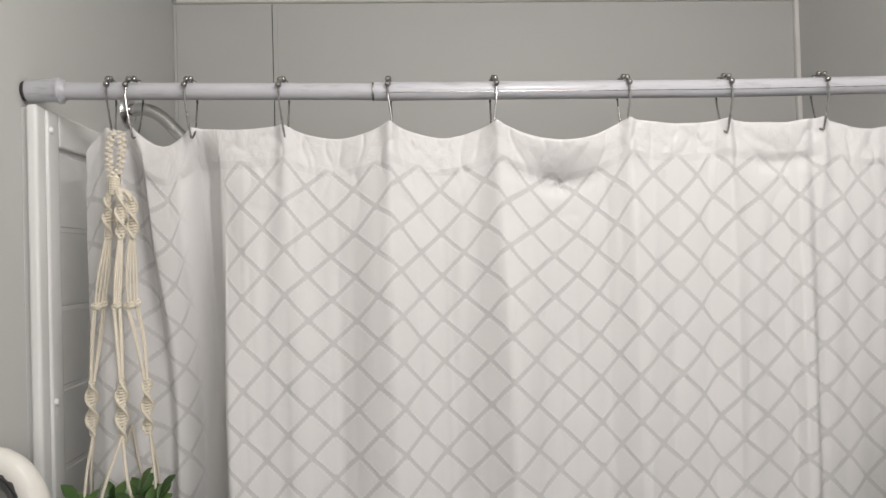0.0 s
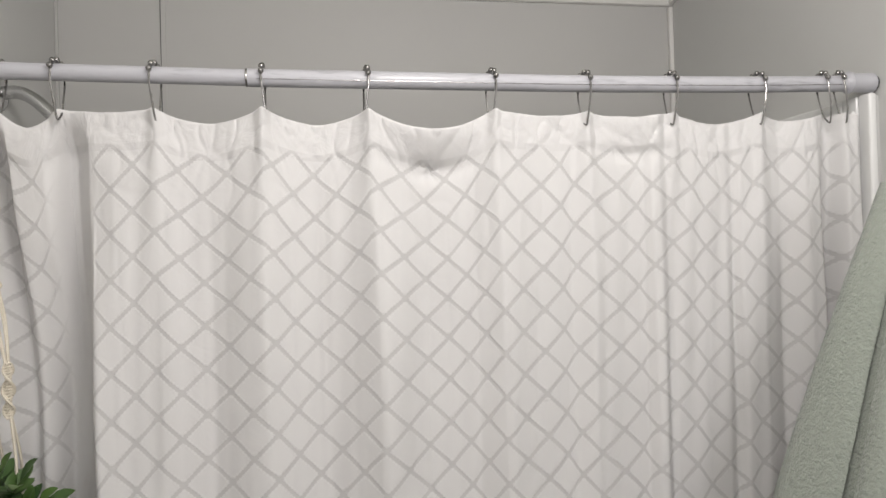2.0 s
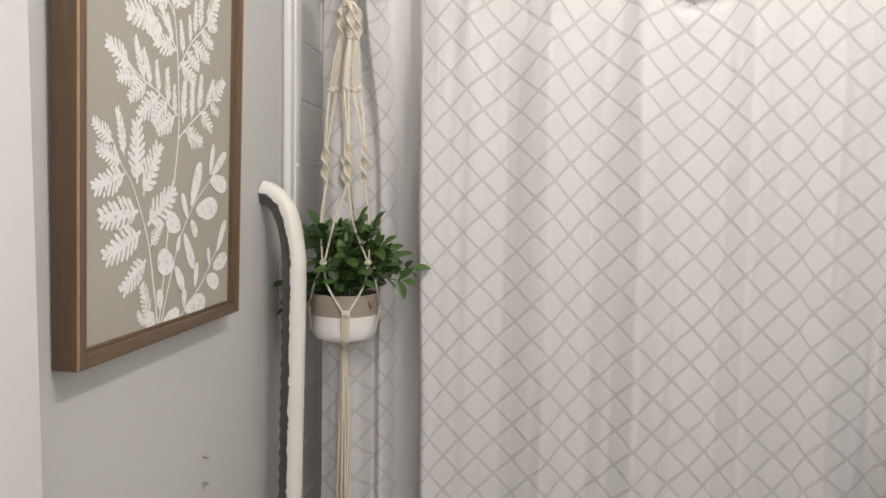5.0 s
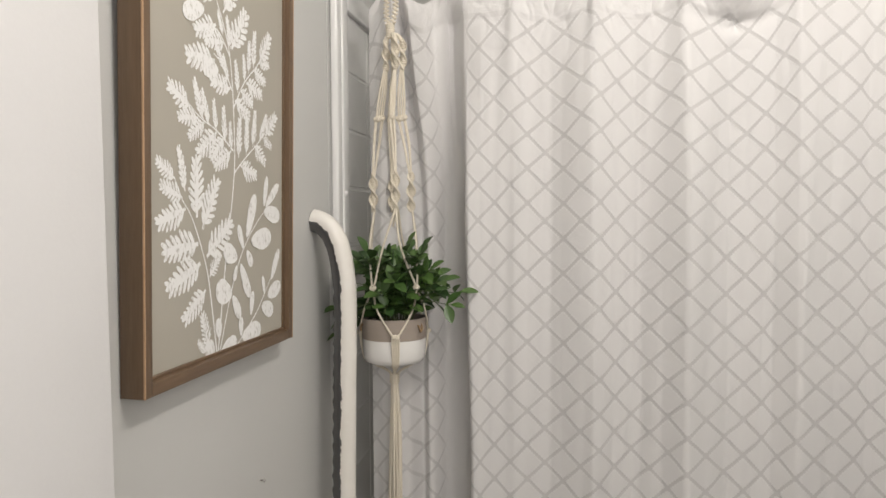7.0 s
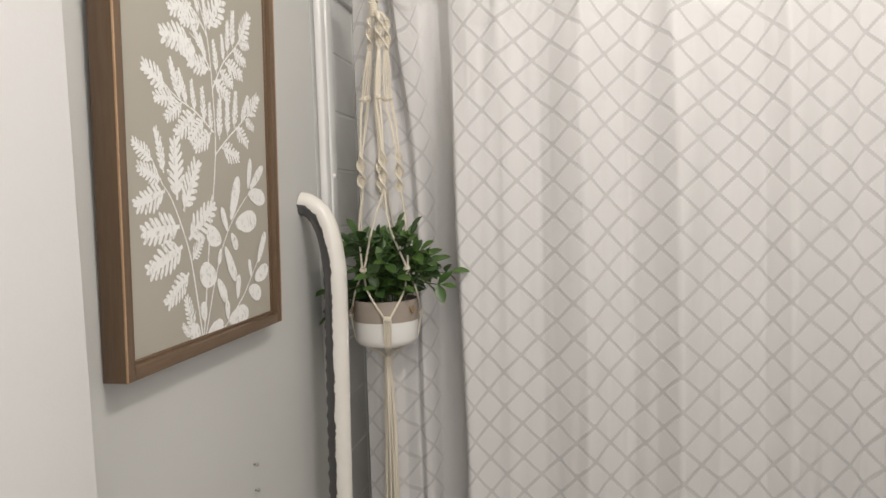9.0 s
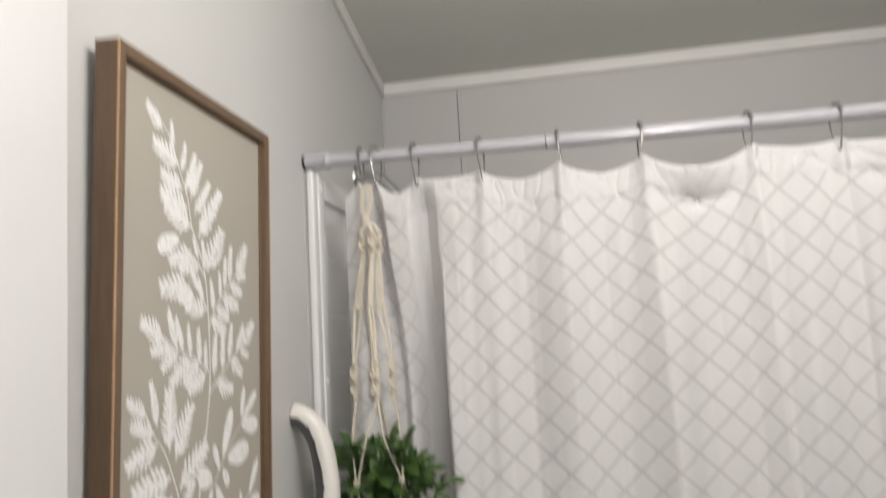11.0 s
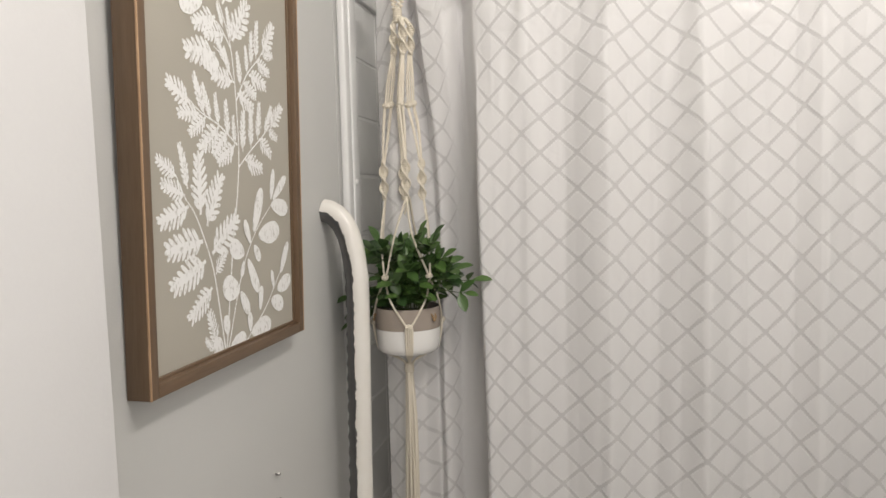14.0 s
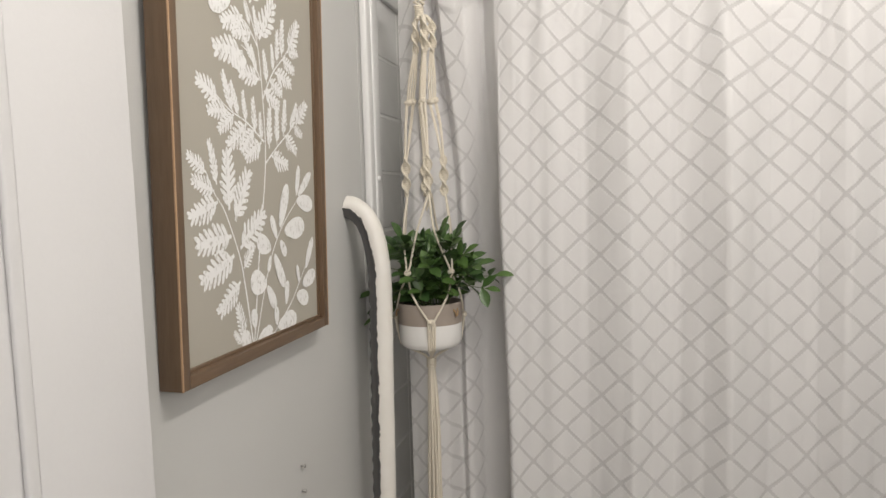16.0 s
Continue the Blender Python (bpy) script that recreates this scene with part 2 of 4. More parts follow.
def cotton_rope():
    m, nodes, links, b = principled("cotton_cord", (0.75, 0.69, 0.58), 0.9)
    uv = nodes.new("ShaderNodeUVMap")
    sep = nodes.new("ShaderNodeSeparateXYZ")
    links.new(uv.outputs[0], sep.inputs[0])
    ply = math_node(nodes, links, "SINE", math_node(nodes, links, "ADD", math_node(nodes, links, "MULTIPLY", sep.outputs[0], 1500.0), math_node(nodes, links, "MULTIPLY", sep.outputs[1], 18.85)))
    fuzz = noise_node(nodes, links, 400, 3)
    f = math_node(nodes, links, "MULTIPLY_ADD", ply, 0.2, fuzz)
    links.new(mix_node(nodes, links, f, (0.62, 0.56, 0.45), (0.80, 0.745, 0.64)), b.inputs["Base Color"])
    links.new(bump_node(nodes, links, f, 0.7, 0.0008), b.inputs["Normal"])
    return m


M_ROPE = cotton_rope()


def leaf_green():
    m, nodes, links, b = principled("leaf_green", (0.06, 0.12, 0.03), 0.38)
    info = nodes.new("ShaderNodeObjectInfo")
    vein = noise_node(nodes, links, 90, 3)
    t = mix_node(nodes, links, info.outputs["Random"], (0.016, 0.050, 0.014), (0.085, 0.160, 0.036))
    links.new(mix_node(nodes, links, math_node(nodes, links, "MULTIPLY", vein, 0.4), t, (0.09, 0.16, 0.05)), b.inputs["Base Color"])
    return m


M_LEAF = leaf_green()
M_STEM = surface("plant_stem", (0.10, 0.14, 0.05), (0.08, 0.10, 0.04), 0.6)
M_POT_TOP = surface("taupe_clay", (0.30, 0.255, 0.215), (0.34, 0.29, 0.25), 0.75, big=20, fine=300, bump=0.25)
M_POT_LOW = surface("white_glaze", (0.76, 0.75, 0.73), (0.80, 0.79, 0.77), 0.18, big=10, fine=100, bump=0.03)
M_SOIL = surface("dark_moss", (0.03, 0.035, 0.02), (0.05, 0.05, 0.03), 0.95, big=60, fine=300, bump=1.0, depth=0.004)
M_TWINE = surface("jute_twine", (0.25, 0.16, 0.08), (0.33, 0.22, 0.12), 0.9, big=60, fine=500, bump=0.5)


# ---- building helpers ----
def part(name, bm, material, parent=None, label="", smooth=True):
    me = bpy.data.meshes.new(name)
    bm.normal_update()
    bm.to_mesh(me)
    bm.free()
    me.materials.append(material)
    if smooth:
        me.shade_smooth()
        me.set_sharp_from_angle(angle=radians(40))
    ob = new(name, me)
    if parent:
        ob.parent = parent
    if label:
        tagged(ob, label)
    return ob


def base(name, at, label, category, group="", kind=""):
    ob = new(name)
    ob.empty_display_size = 0.02
    ob.location = at
    return tagged(ob, label, category, group, kind)


def box(lo, hi, bevel=0.0, segments=2, bm=None):
    bm = bm or bmesh.new()
    lo, hi = Vector(lo), Vector(hi)
    got = bmesh.ops.create_cube(bm, size=1, matrix=Matrix.Translation((lo + hi) / 2) @ Matrix.Diagonal((*(hi - lo), 1)))
    if bevel:
        edges = list({e for v in got["verts"] for e in v.link_edges})
        bmesh.ops.bevel(bm, geom=edges, offset=bevel, segments=segments, affect="EDGES", profile=0.6)
    return bm


def lathe(profile, steps=32, at=(0, 0, 0), axis="Z", bm=None):
    """A turned solid: profile is (radius, height) from end to end."""
    bm = bm or bmesh.new()
    turn = {"Z": Matrix(), "X": Matrix.Rotation(radians(90), 4, "Y"), "Y": Matrix.Rotation(radians(-90), 4, "X")}[axis]
    m = Matrix.Translation(at) @ turn
    rings = []
    for r, h in profile:
        if r < 1e-6:
            rings.append([bm.verts.new(m @ Vector((0, 0, h)))])
        else:
            rings.append([bm.verts.new(m @ Vector((r * math.cos(k * math.tau / steps), r * math.sin(k * math.tau / steps), h))) for k in range(steps)])
    for lo, hi in zip(rings, rings[1:]):
        for k in range(steps):
            n = (k + 1) % steps
            if len(lo) == 1 and len(hi) > 1:
                bm.faces.new((lo[0], hi[n], hi[k]))
            elif len(hi) == 1 and len(lo) > 1:
                bm.faces.new((lo[k], lo[n], hi[0]))
            elif len(lo) > 1:
                bm.faces.new((lo[k], lo[n], hi[n], hi[k]))
    bmesh.ops.recalc_face_normals(bm, faces=bm.faces)
    return bm


def glide(points, steps=6):
    """A smooth line through the points."""
    p = [Vector(q) for q in points]
    p = [2 * p[0] - p[1], *p, 2 * p[-1] - p[-2]]
    out = []
    for a, b, c, d in zip(p, p[1:], p[2:], p[3:]):
        for k in range(steps):
            t = k / steps
            out.append(0.5 * (2 * b + (c - a) * t + (2 * a - 5 * b + 4 * c - d) * t * t + (3 * b - a - 3 * c + d) * t ** 3))
    return [*out, p[-2]]


def tube(line, radius, sides=8, bm=None, cap=True, up=(0, 1, 0)):
    """A round tube along a line, with uv: metres along, turns round. radius may be a function of the way along, 0 to 1."""
    bm = bm or bmesh.new()
    uv = bm.loops.layers.uv.verify()
    line = [Vector(q) for q in line]
    rings, length, n0 = [], 0.0, Vector(up)
    lens = []
    for i, q in enumerate(line):
        t = (line[min(i + 1, len(line) - 1)] - line[max(i - 1, 0)]).normalized()
        n0 = n0 - n0.dot(t) * t
        if n0.length < 1e-5:
            n0 = t.orthogonal()
        n0.normalize()
        b = t.cross(n0)
        r = radius(i / (len(line) - 1)) if callable(radius) else radius
        rings.append([bm.verts.new(q + r * (math.cos(k * math.tau / sides) * n0 + math.sin(k * math.tau / sides) * b)) for k in range(sides)])
        length += (q - line[i - 1]).length if i else 0
        lens.append(length)
    for i in range(len(line) - 1):
        for k in range(sides):
            n = (k + 1) % sides
            f = bm.faces.new((rings[i][k], rings[i][n], rings[i + 1][n], rings[i + 1][k]))
            for loop, (l, w) in zip(f.loops, ((lens[i], k), (lens[i], k + 1), (lens[i + 1], k + 1), (lens[i + 1], k))):
                loop[uv].uv = (l, w / sides)
    if cap:
        bm.faces.new(list(reversed(rings[0])))
        bm.faces.new(rings[-1])
    return bm


def ball(centre, r, bm=None, squash=(1, 1, 1), u=12, v=8):
    bm = bm or bmesh.new()
    bmesh.ops.create_uvsphere(bm, u_segments=u, v_segments=v, radius=r, matrix=Matrix.Translation(centre) @ Matrix.Diagonal((*squash, 1)))
    return bm


def step(a, b, t):
    t = min(1.0, max(0.0, (t - a) / (b - a)))
    return t * t * (3 - 2 * t)


def between(table, x):
    """Smooth value at x from rows of (x, value)."""
    return float(np.interp(x, [q[0] for q in table], [q[1] for q in table]))


def smooth_table(table, lo, hi, n=400, soft=0.008):
    """The table as an even, softened run of values."""
    xs = np.linspace(lo, hi, n)
    ys = np.interp(xs, [q[0] for q in table], [q[1] for q in table])
    k = max(1, int(soft / (xs[1] - xs[0])))
    w = np.hanning(2 * k + 3)
    ys = np.convolve(np.pad(ys, k + 1, mode="edge"), w / w.sum(), mode="valid")
    return xs, ys


# ---- setting ----
def structure(name, bm, material, label, smooth=False):
    return tagged(part(name, bm, material, smooth=smooth), label, name.split("_")[0], kind="structure")


def rising(bm):
    """Shears a level piece to the slope of the ceiling."""
    for v in bm.verts:
        v.co.z += RISE * (BACK - v.co.y)
    return bm


TALL = HIGH + RISE * (BACK - FRONT)
structure("floor", box((-0.1, FRONT - 0.1, -0.1), (WIDE + 0.1, BACK + 0.1, 0)), M_FLOOR, "plain vinyl bathroom floor")
structure("ceiling", rising(box((-0.1, FRONT - 0.1, HIGH), (WIDE + 0.1, BACK + 0.1, HIGH + 0.1))), M_CEIL, "flat dull white painted bathroom ceiling")
structure("wall_west", box((-0.1, FRONT, 0), (0, BACK, TALL)), M_WALL, "smooth light grey painted bathroom wall")
structure("wall_east", box((WIDE, FRONT, 0), (WIDE + 0.1, BACK, TALL)), M_WALL, "smooth light grey painted wall beside the tub")
structure("wall_south", box((-0.1, FRONT - 0.1, 0), (WIDE + 0.1, FRONT, TALL)), M_WALL, "plain light grey painted wall")
north = base("wall_north", (0, BACK, 0), "grey painted panel wall with a vertical seam", "wall", kind="structure")
part("wall_panel", box((-0.1, 0, 0), (0.2291, 0.1, HIGH), 0.0010, 1), M_PANEL, north, smooth=False)
part("wall_panel", box((0.2309, 0, 0), (WIDE + 0.1, 0.1, HIGH), 0.0010, 1), M_PANEL, north, smooth=False)
part("seam", box((0.2291, 0.003, 0), (0.2309, 0.1, HIGH)), M_GAP, north, "dark open seam between wall panels", smooth=False)
part("seam_strip", box((0.2312, -0.0018, 0), (0.2420, 0.05, HIGH - 0.002), 0.0006, 1), M_PANEL, north, "thin painted strip beside the seam", smooth=False)


def trim(name, lo, hi, label, bevel=0.003):
    structure(name, rising(box(lo, hi, bevel, 2)), M_TRIM, label, True)


trim("trim_west", (0, FRONT, HIGH - 0.036), (0.012, BACK - 0.012, HIGH), "narrow white painted ceiling trim on the grey wall")
trim("trim_north", (0, BACK - 0.012, HIGH - 0.036), (WIDE, BACK, HIGH), "narrow white painted ceiling trim above the tub")
trim("trim_east", (WIDE - 0.012, FRONT, HIGH - 0.036), (WIDE, BACK - 0.012, HIGH), "narrow white painted ceiling trim on the grey wall")
structure("trim_corner_west", box((0, BACK - 0.006, 1.93), (0.007, BACK, HIGH - 0.037), 0.002), M_PANEL, "thin grey painted corner strip", True)
structure("trim_corner_east", box((WIDE - 0.012, BACK - 0.012, 1.93), (WIDE, BACK, HIGH - 0.037), 0.003), M_TRIM, "thin pale corner strip beside the tub", True)


# ---- tub surround: three moulded white sides with tile relief ----
def tub_surround():
    top = 1.927
    ob = base("tub_surround", (0, 0, 0), "glossy white fibreglass tub surround with embossed tiles", "tub surround")
    for side, (x0, sx) in enumerate(((0.0, 1), (WIDE, -1))):
        def sbox(lo, hi, bevel, seg=3):
            a, b = x0 + sx * lo[0], x0 + sx * hi[0]
            return box((min(a, b), lo[1], lo[2]), (max(a, b), hi[1], hi[2]), bevel, seg)
        part("front_flange", sbox((0.0085, -0.016, 0.0), (0.0235, 0.012, top), 0.0055, 4), M_TUB, ob)
        part("flange_gap", sbox((0.0072, -0.0093, 1.79), (0.0100, 0.010, top - 0.02), 0), M_GAP, ob, "dark gap behind the flange", smooth=False)
        # filler in wall colour, added so the crevice by the flange isn't black
        part("crevice_filler", sbox((-0.002, -0.0085, 0.0), (0.0112, 0.011, top - 0.003), 0.002, 2), M_WALL, ob, "wall-coloured filler beside the flange")
        part("side_panel", sbox((0.0, 0.011, 0.0), (0.016, BACK - 0.016, top), 0.003, 2), M_TUB, ob)
        part("stile", sbox((0.0135, 0.011, 0.0), (0.0262, 0.046, top - 0.002), 0.004, 3), M_TUB, ob)
        part("top_rail", sbox((0.0135, 0.047, 1.876), (0.0262, BACK - 0.02, top - 0.002), 0.004, 3), M_TUB, ob)
        for z in (1.896, 1.510):
            cap = part("screw_cap", lathe([(0, 0.0045), (0.0035, 0.0042), (0.0052, 0.002), (0.006, 0)], 16, axis="X"), M_LEAFDOT, ob, "small pale screw cap")
            cap.location = (x0 + sx * 0.0262, 0.020, z)
            cap.rotation_euler = (0, 0 if sx > 0 else math.pi, 0)
    part("back_panel", box((0.017, BACK - 0.016, 0.0), (WIDE - 0.017, BACK - 0.001, top), 0.003, 2), M_TUB, ob)
    return ob


surround = tub_surround()


# ---- shower arm on the wall above the surround ----
def shower():
    ob = base("shower", (0, 0.385, 2.000), "chrome shower with curved arm and round wall flange", "shower")
    part("wall_flange", lathe([(0, 0.012), (0.012, 0.012), (0.026, 0.010), (0.033, 0.004), (0.034, 0)], 28, axis="X"), M_CHROME, ob)
    arm = glide([(0.002, 0, 0), (0.035, 0, 0.002), (0.065, 0, -0.012), (0.098, 0, -0.045), (0.125, 0, -0.078)], 6)
    part("arm", tube(arm, 0.0125, 14), M_CHROME, ob)
    head = part("spray_head", lathe([(0, 0), (0.011, 0), (0.013, 0.02), (0.024, 0.036), (0.032, 0.055), (0.032, 0.062), (0, 0.064)], 28), M_CHROME, ob)
    head.location = (0.122, 0, -0.074)
    head.rotation_euler = (0, radians(140), 0)
    return ob


shower()


# ---- curtain rod ----
def rod_height(x):
    return between([(0, ROD_Z - 0.002), (0.487, 1.9405), (1.0, 1.938), (1.3, 1.9405), (WIDE, 1.946)], x)


def curtain_rod():
    ob = base("curtain_rod", (0, 0, 0), "white telescopic shower curtain rod with worn enamel", "curtain rod")
    part("inner_tube", tube([(x, 0, rod_height(x)) for x in np.linspace(0.03, 0.52, 12)], 0.0121, 24), M_ROD, ob)
    part("outer_tube", tube([(x, 0, rod_height(x)) for x in np.linspace(0.487, WIDE - 0.03, 16)], 0.0132, 24), M_ROD, ob)
    part("slit", tube([(x, -0.0126, rod_height(x) - 0.0040) for x in np.linspace(0.50, WIDE - 0.07, 12)], 0.0007, 5), M_STEEL, ob, "thin dark slit along the tube")
    part("joint_ring", lathe([(0.0120, 0), (0.0136, 0), (0.0139, 0.0015), (0.0133, 0.0028)], 24, (0.4845, 0, rod_height(0.487)), "X"), M_STEEL, ob, "thin dark collar at the joint")
    cap = [(0, 0.0), (0.0165, 0.0), (0.0172, 0.003), (0.0166, 0.010), (0.0158, 0.034), (0.0165, 0.040), (0.0185, 0.0415), (0.0188, 0.0445), (0.0165, 0.046), (0.0130, 0.052), (0, 0.052)]
    part("end_cap", lathe(cap, 28, (0.0065, 0, ROD_Z - 0.002), "X"), M_ROD, ob)
    right = part("end_cap", lathe(cap, 28, (0, 0, 0), "X"), M_ROD, ob)
    right.location, right.rotation_euler = (WIDE - 0.0055, 0, 1.946), (0, 0, math.pi)
    part("rubber_pad", lathe([(0, 0), (0.0135, 0), (0.0145, 0.0066), (0, 0.0066)], 24, (0.0002, 0, ROD_Z - 0.002), "X"), M_BLACK, ob, "black rubber pad")
    part("rubber_pad", lathe([(0, 0), (0.0140, 0), (0.0130, 0.0052), (0, 0.0052)], 24, (WIDE - 0.0054, 0, 1.946), "X"), M_BLACK, ob, "black rubber pad")
    return ob


curtain_rod()


# ---- shower curtain ----
HOOKS = [0.118, 0.150, 0.228, 0.358, 0.508, 0.660, 0.852, 1.003, 1.149, 1.302, 1.421, 1.452]
DIPS = [0.004, 0.026, 0.004, 0.020, 0.021, 0.031, 0.006, 0.008, 0.018, 0.012, 0.003]
TOP = 1.893
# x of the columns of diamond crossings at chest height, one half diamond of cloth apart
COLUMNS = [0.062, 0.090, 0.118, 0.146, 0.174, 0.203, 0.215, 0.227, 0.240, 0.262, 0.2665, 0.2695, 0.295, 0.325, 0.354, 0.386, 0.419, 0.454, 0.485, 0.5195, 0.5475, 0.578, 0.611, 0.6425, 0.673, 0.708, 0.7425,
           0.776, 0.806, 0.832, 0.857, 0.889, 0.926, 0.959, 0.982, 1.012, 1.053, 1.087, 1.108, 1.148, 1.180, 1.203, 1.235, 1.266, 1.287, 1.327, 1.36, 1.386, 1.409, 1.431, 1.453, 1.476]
FOLDS = [(0.078, 0.004), (0.105, -0.006), (0.135, 0.006), (0.156, 0.022), (0.170, 0.058), (0.177, 0.060), (0.188, 0.038), (0.198, 0.044), (0.2150, 0.076), (0.262, 0.088), (0.2670, 0.010), (0.2715, -0.024), (0.278, -0.028), (0.30, -0.022), (0.345, -0.012),
         (0.362, -0.008), (0.385, -0.004), (0.43, 0.003), (0.450, 0.000), (0.500, -0.015), (0.508, -0.016), (0.540, -0.004), (0.580, 0.006), (0.594, 0.006), (0.632, -0.002), (0.668, -0.018), (0.677, -0.019),
         (0.745, 0.004), (0.800, 0.003), (0.822, 0.003), (0.857, -0.013), (0.868, -0.014), (0.91, -0.005), (0.975, 0.002), (1.008, -0.006), (1.085, 0.004), (1.098, 0.003), (1.109, -0.007), (1.122, -0.008), (1.136, 0.005), (1.16, 0.004),
         (1.240, 0.002), (1.254, 0.008), (1.264, -0.003), (1.30, -0.006), (1.340, 0.006), (1.38, -0.010), (1.405, -0.010), (1.426, 0.026), (1.445, 0.030), (1.456, -0.004), (1.475, -0.010)]


# the free end close under the hooks, where the deep fold is still open on one side
OPEN = [(0.078, 0.000), (0.10, -0.010), (0.145, 0.004), (0.166, 0.048), (0.176, 0.050), (0.195, 0.006), (0.202, 0.006), (0.222, 0.006), (0.2285, 0.024), (0.233, 0.050), (0.244, 0.050), (0.268, 0.004), (0.30, -0.012), (0.362, -0.009), (0.40, -0.002)]


def sag(x):
    for a, b, d in zip(HOOKS, HOOKS[1:], DIPS):
        if a <= x <= b:
            f = (x - a) / (b - a)
            return d * (1 - abs(2 * f - 1) ** 1.7)
    return 0.036 * min(1.0, (HOOKS[0] - x) / 0.038) ** 1.5 if x < HOOKS[0] else 0.002 * min(1, (x - HOOKS[-1]) / 0.03)


def shower_curtain():
    x0, x1, tall = 0.083, 1.478, 1.80
    fx, fy = smooth_table([(x, y * (1.0 if x < 0.35 else 1.6 if x < 1.0 else 1.5)) for x, y in FOLDS], x0, x1, 900, 0.005)
    ox, oy = smooth_table(OPEN, x0, 0.40, 400, 0.002)
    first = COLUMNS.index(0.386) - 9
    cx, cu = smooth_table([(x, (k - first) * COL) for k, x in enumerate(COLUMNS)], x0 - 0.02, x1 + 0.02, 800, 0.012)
    nx, vs = 700, [0.004 * k for k in range(31)] + [0.13, 0.14, 0.15, 0.16, 0.18, 0.21, 0.24, 0.27, 0.31, 0.36, 0.42, 0.5, 0.58, 0.66, 0.75, 0.85, 0.95, 1.1, 1.3, 1.5, 1.7, tall]
    bm = bmesh.new()
    uv = bm.loops.layers.uv.verify()
    xs = np.linspace(x0, x1, nx)
    grid, where = [], []
    for v in vs:
        row, wrow = [], []
        soft = step(0.0, 0.33, v)
        for x in xs:
            # the deep folds at the free end lean over towards their hooks
            lean = -0.036 * float(np.interp(x, (0.12, 0.165, 0.195, 0.215, 0.232, 0.31), (0, 0.75, 1.0, 0.6, 0.12, 0))) * (1 - step(-0.05, 0.46, v)) + 0.010 * math.exp(-((x - 0.272) / 0.03) ** 2) * step(0.4, 0.95, v)
            at = x + lean
            y = float(np.interp(x, fx, fy))
            if x < 0.38:
                y += (float(np.interp(x, ox, oy)) - y) * (1 - step(0.10, 0.42, v)) * (1 - step(0.32, 0.38, x))
            flat = 0.010 * math.cos((x - 0.02) * 19.0)
            kept = 0.2 + 0.3 * step(0.275, 0.36, x)
            yy = (kept + (1 - kept) * (step(0.0, 0.07, v) if x < 0.275 else soft)) * y + (1 - soft) * 0.3 * flat
            yy *= 1.0 + 0.12 * step(0.6, 1.8, v)
            # cloth is gathered into a small pleat under each hook
            for h in HOOKS:
                g = math.exp(-((at - h) / (0.008 + 0.045 * v)) ** 2) * math.exp(-v / 0.13)
                yy += -0.013 * g
            # the hem flops forward between the two hooks that stand furthest apart, over a star of creases
            g = math.exp(-((x - 0.757) / 0.062) ** 2)
            yy += g * (-0.030 * (1 - step(0.0, 0.066, v)) + 0.004 * math.exp(-((v - 0.066) / 0.012) ** 2))
            dx, dv = x - 0.752, v - 0.060
            yy += 0.005 * math.exp(-(dx * dx * 0.4 + dv * dv) / 0.017 ** 2) * (1 + 0.45 * math.cos(5 * math.atan2(dv, dx) + 0.9))
            g = math.exp(-((x - 1.085) / 0.045) ** 2)
            yy += g * (-0.010 * (1 - step(0.0, 0.055, v)) + 0.006 * math.exp(-((v - 0.060) / 0.012) ** 2))
            yy += 0.0016 * noise.noise((x * 9, v * 3.5, 0.3)) + 0.0010 * noise.noise((x * 30, v * 16, 4.0)) * (1 + 2.0 * math.exp(-v / 0.05))
            yy += 0.0046 * noise.noise((x * 40 + 2 * v, v * 1.0, 7.0)) * step(0.02, 0.2, v)
            fold = abs(noise.noise((x * 26, v * 17 + 5 * x, 2.0)))
            yy += 0.0034 * math.exp(-fold / 0.10) * math.exp(-((v - 0.028) / 0.040) ** 2) + 0.0012 * math.exp(-abs(noise.noise((x * 13, v * 9, 6.0))) / 0.08)
            z = TOP - v - sag(at) * (1 - 0.85 * step(0.0, 0.42, v)) + 0.0016 * noise.noise((x * 22, v * 6, 9.0)) * math.exp(-v / 0.15)
            if v > tall - 0.001:
                z += 0.004 * noise.noise((x * 5, 0, 0))
            row.append(bm.verts.new((at, yy, z)))
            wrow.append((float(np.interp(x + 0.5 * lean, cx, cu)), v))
        grid.append(row)
        where.append(wrow)
    for i in range(len(vs) - 1):
        for k in range(nx - 1):
            f = bm.faces.new((grid[i][k], grid[i + 1][k], grid[i + 1][k + 1], grid[i][k + 1]))
            for loop, (a, b) in zip(f.loops, ((i, k), (i + 1, k), (i + 1, k + 1), (i, k + 1))):
                loop[uv].uv = where[a][b]
    ob = base("shower_curtain", (0, 0, 0), "white shower curtain woven with a grey diamond lattice", "shower curtain")
    cloth = part("cloth", bm, M_CLOTH, ob)
    cloth.data.shade_smooth()
    thick = cloth.modifiers.new("thickness", "SOLIDIFY")
    thick.thickness, thick.offset = 0.0012, 0
    return ob


shower_curtain()


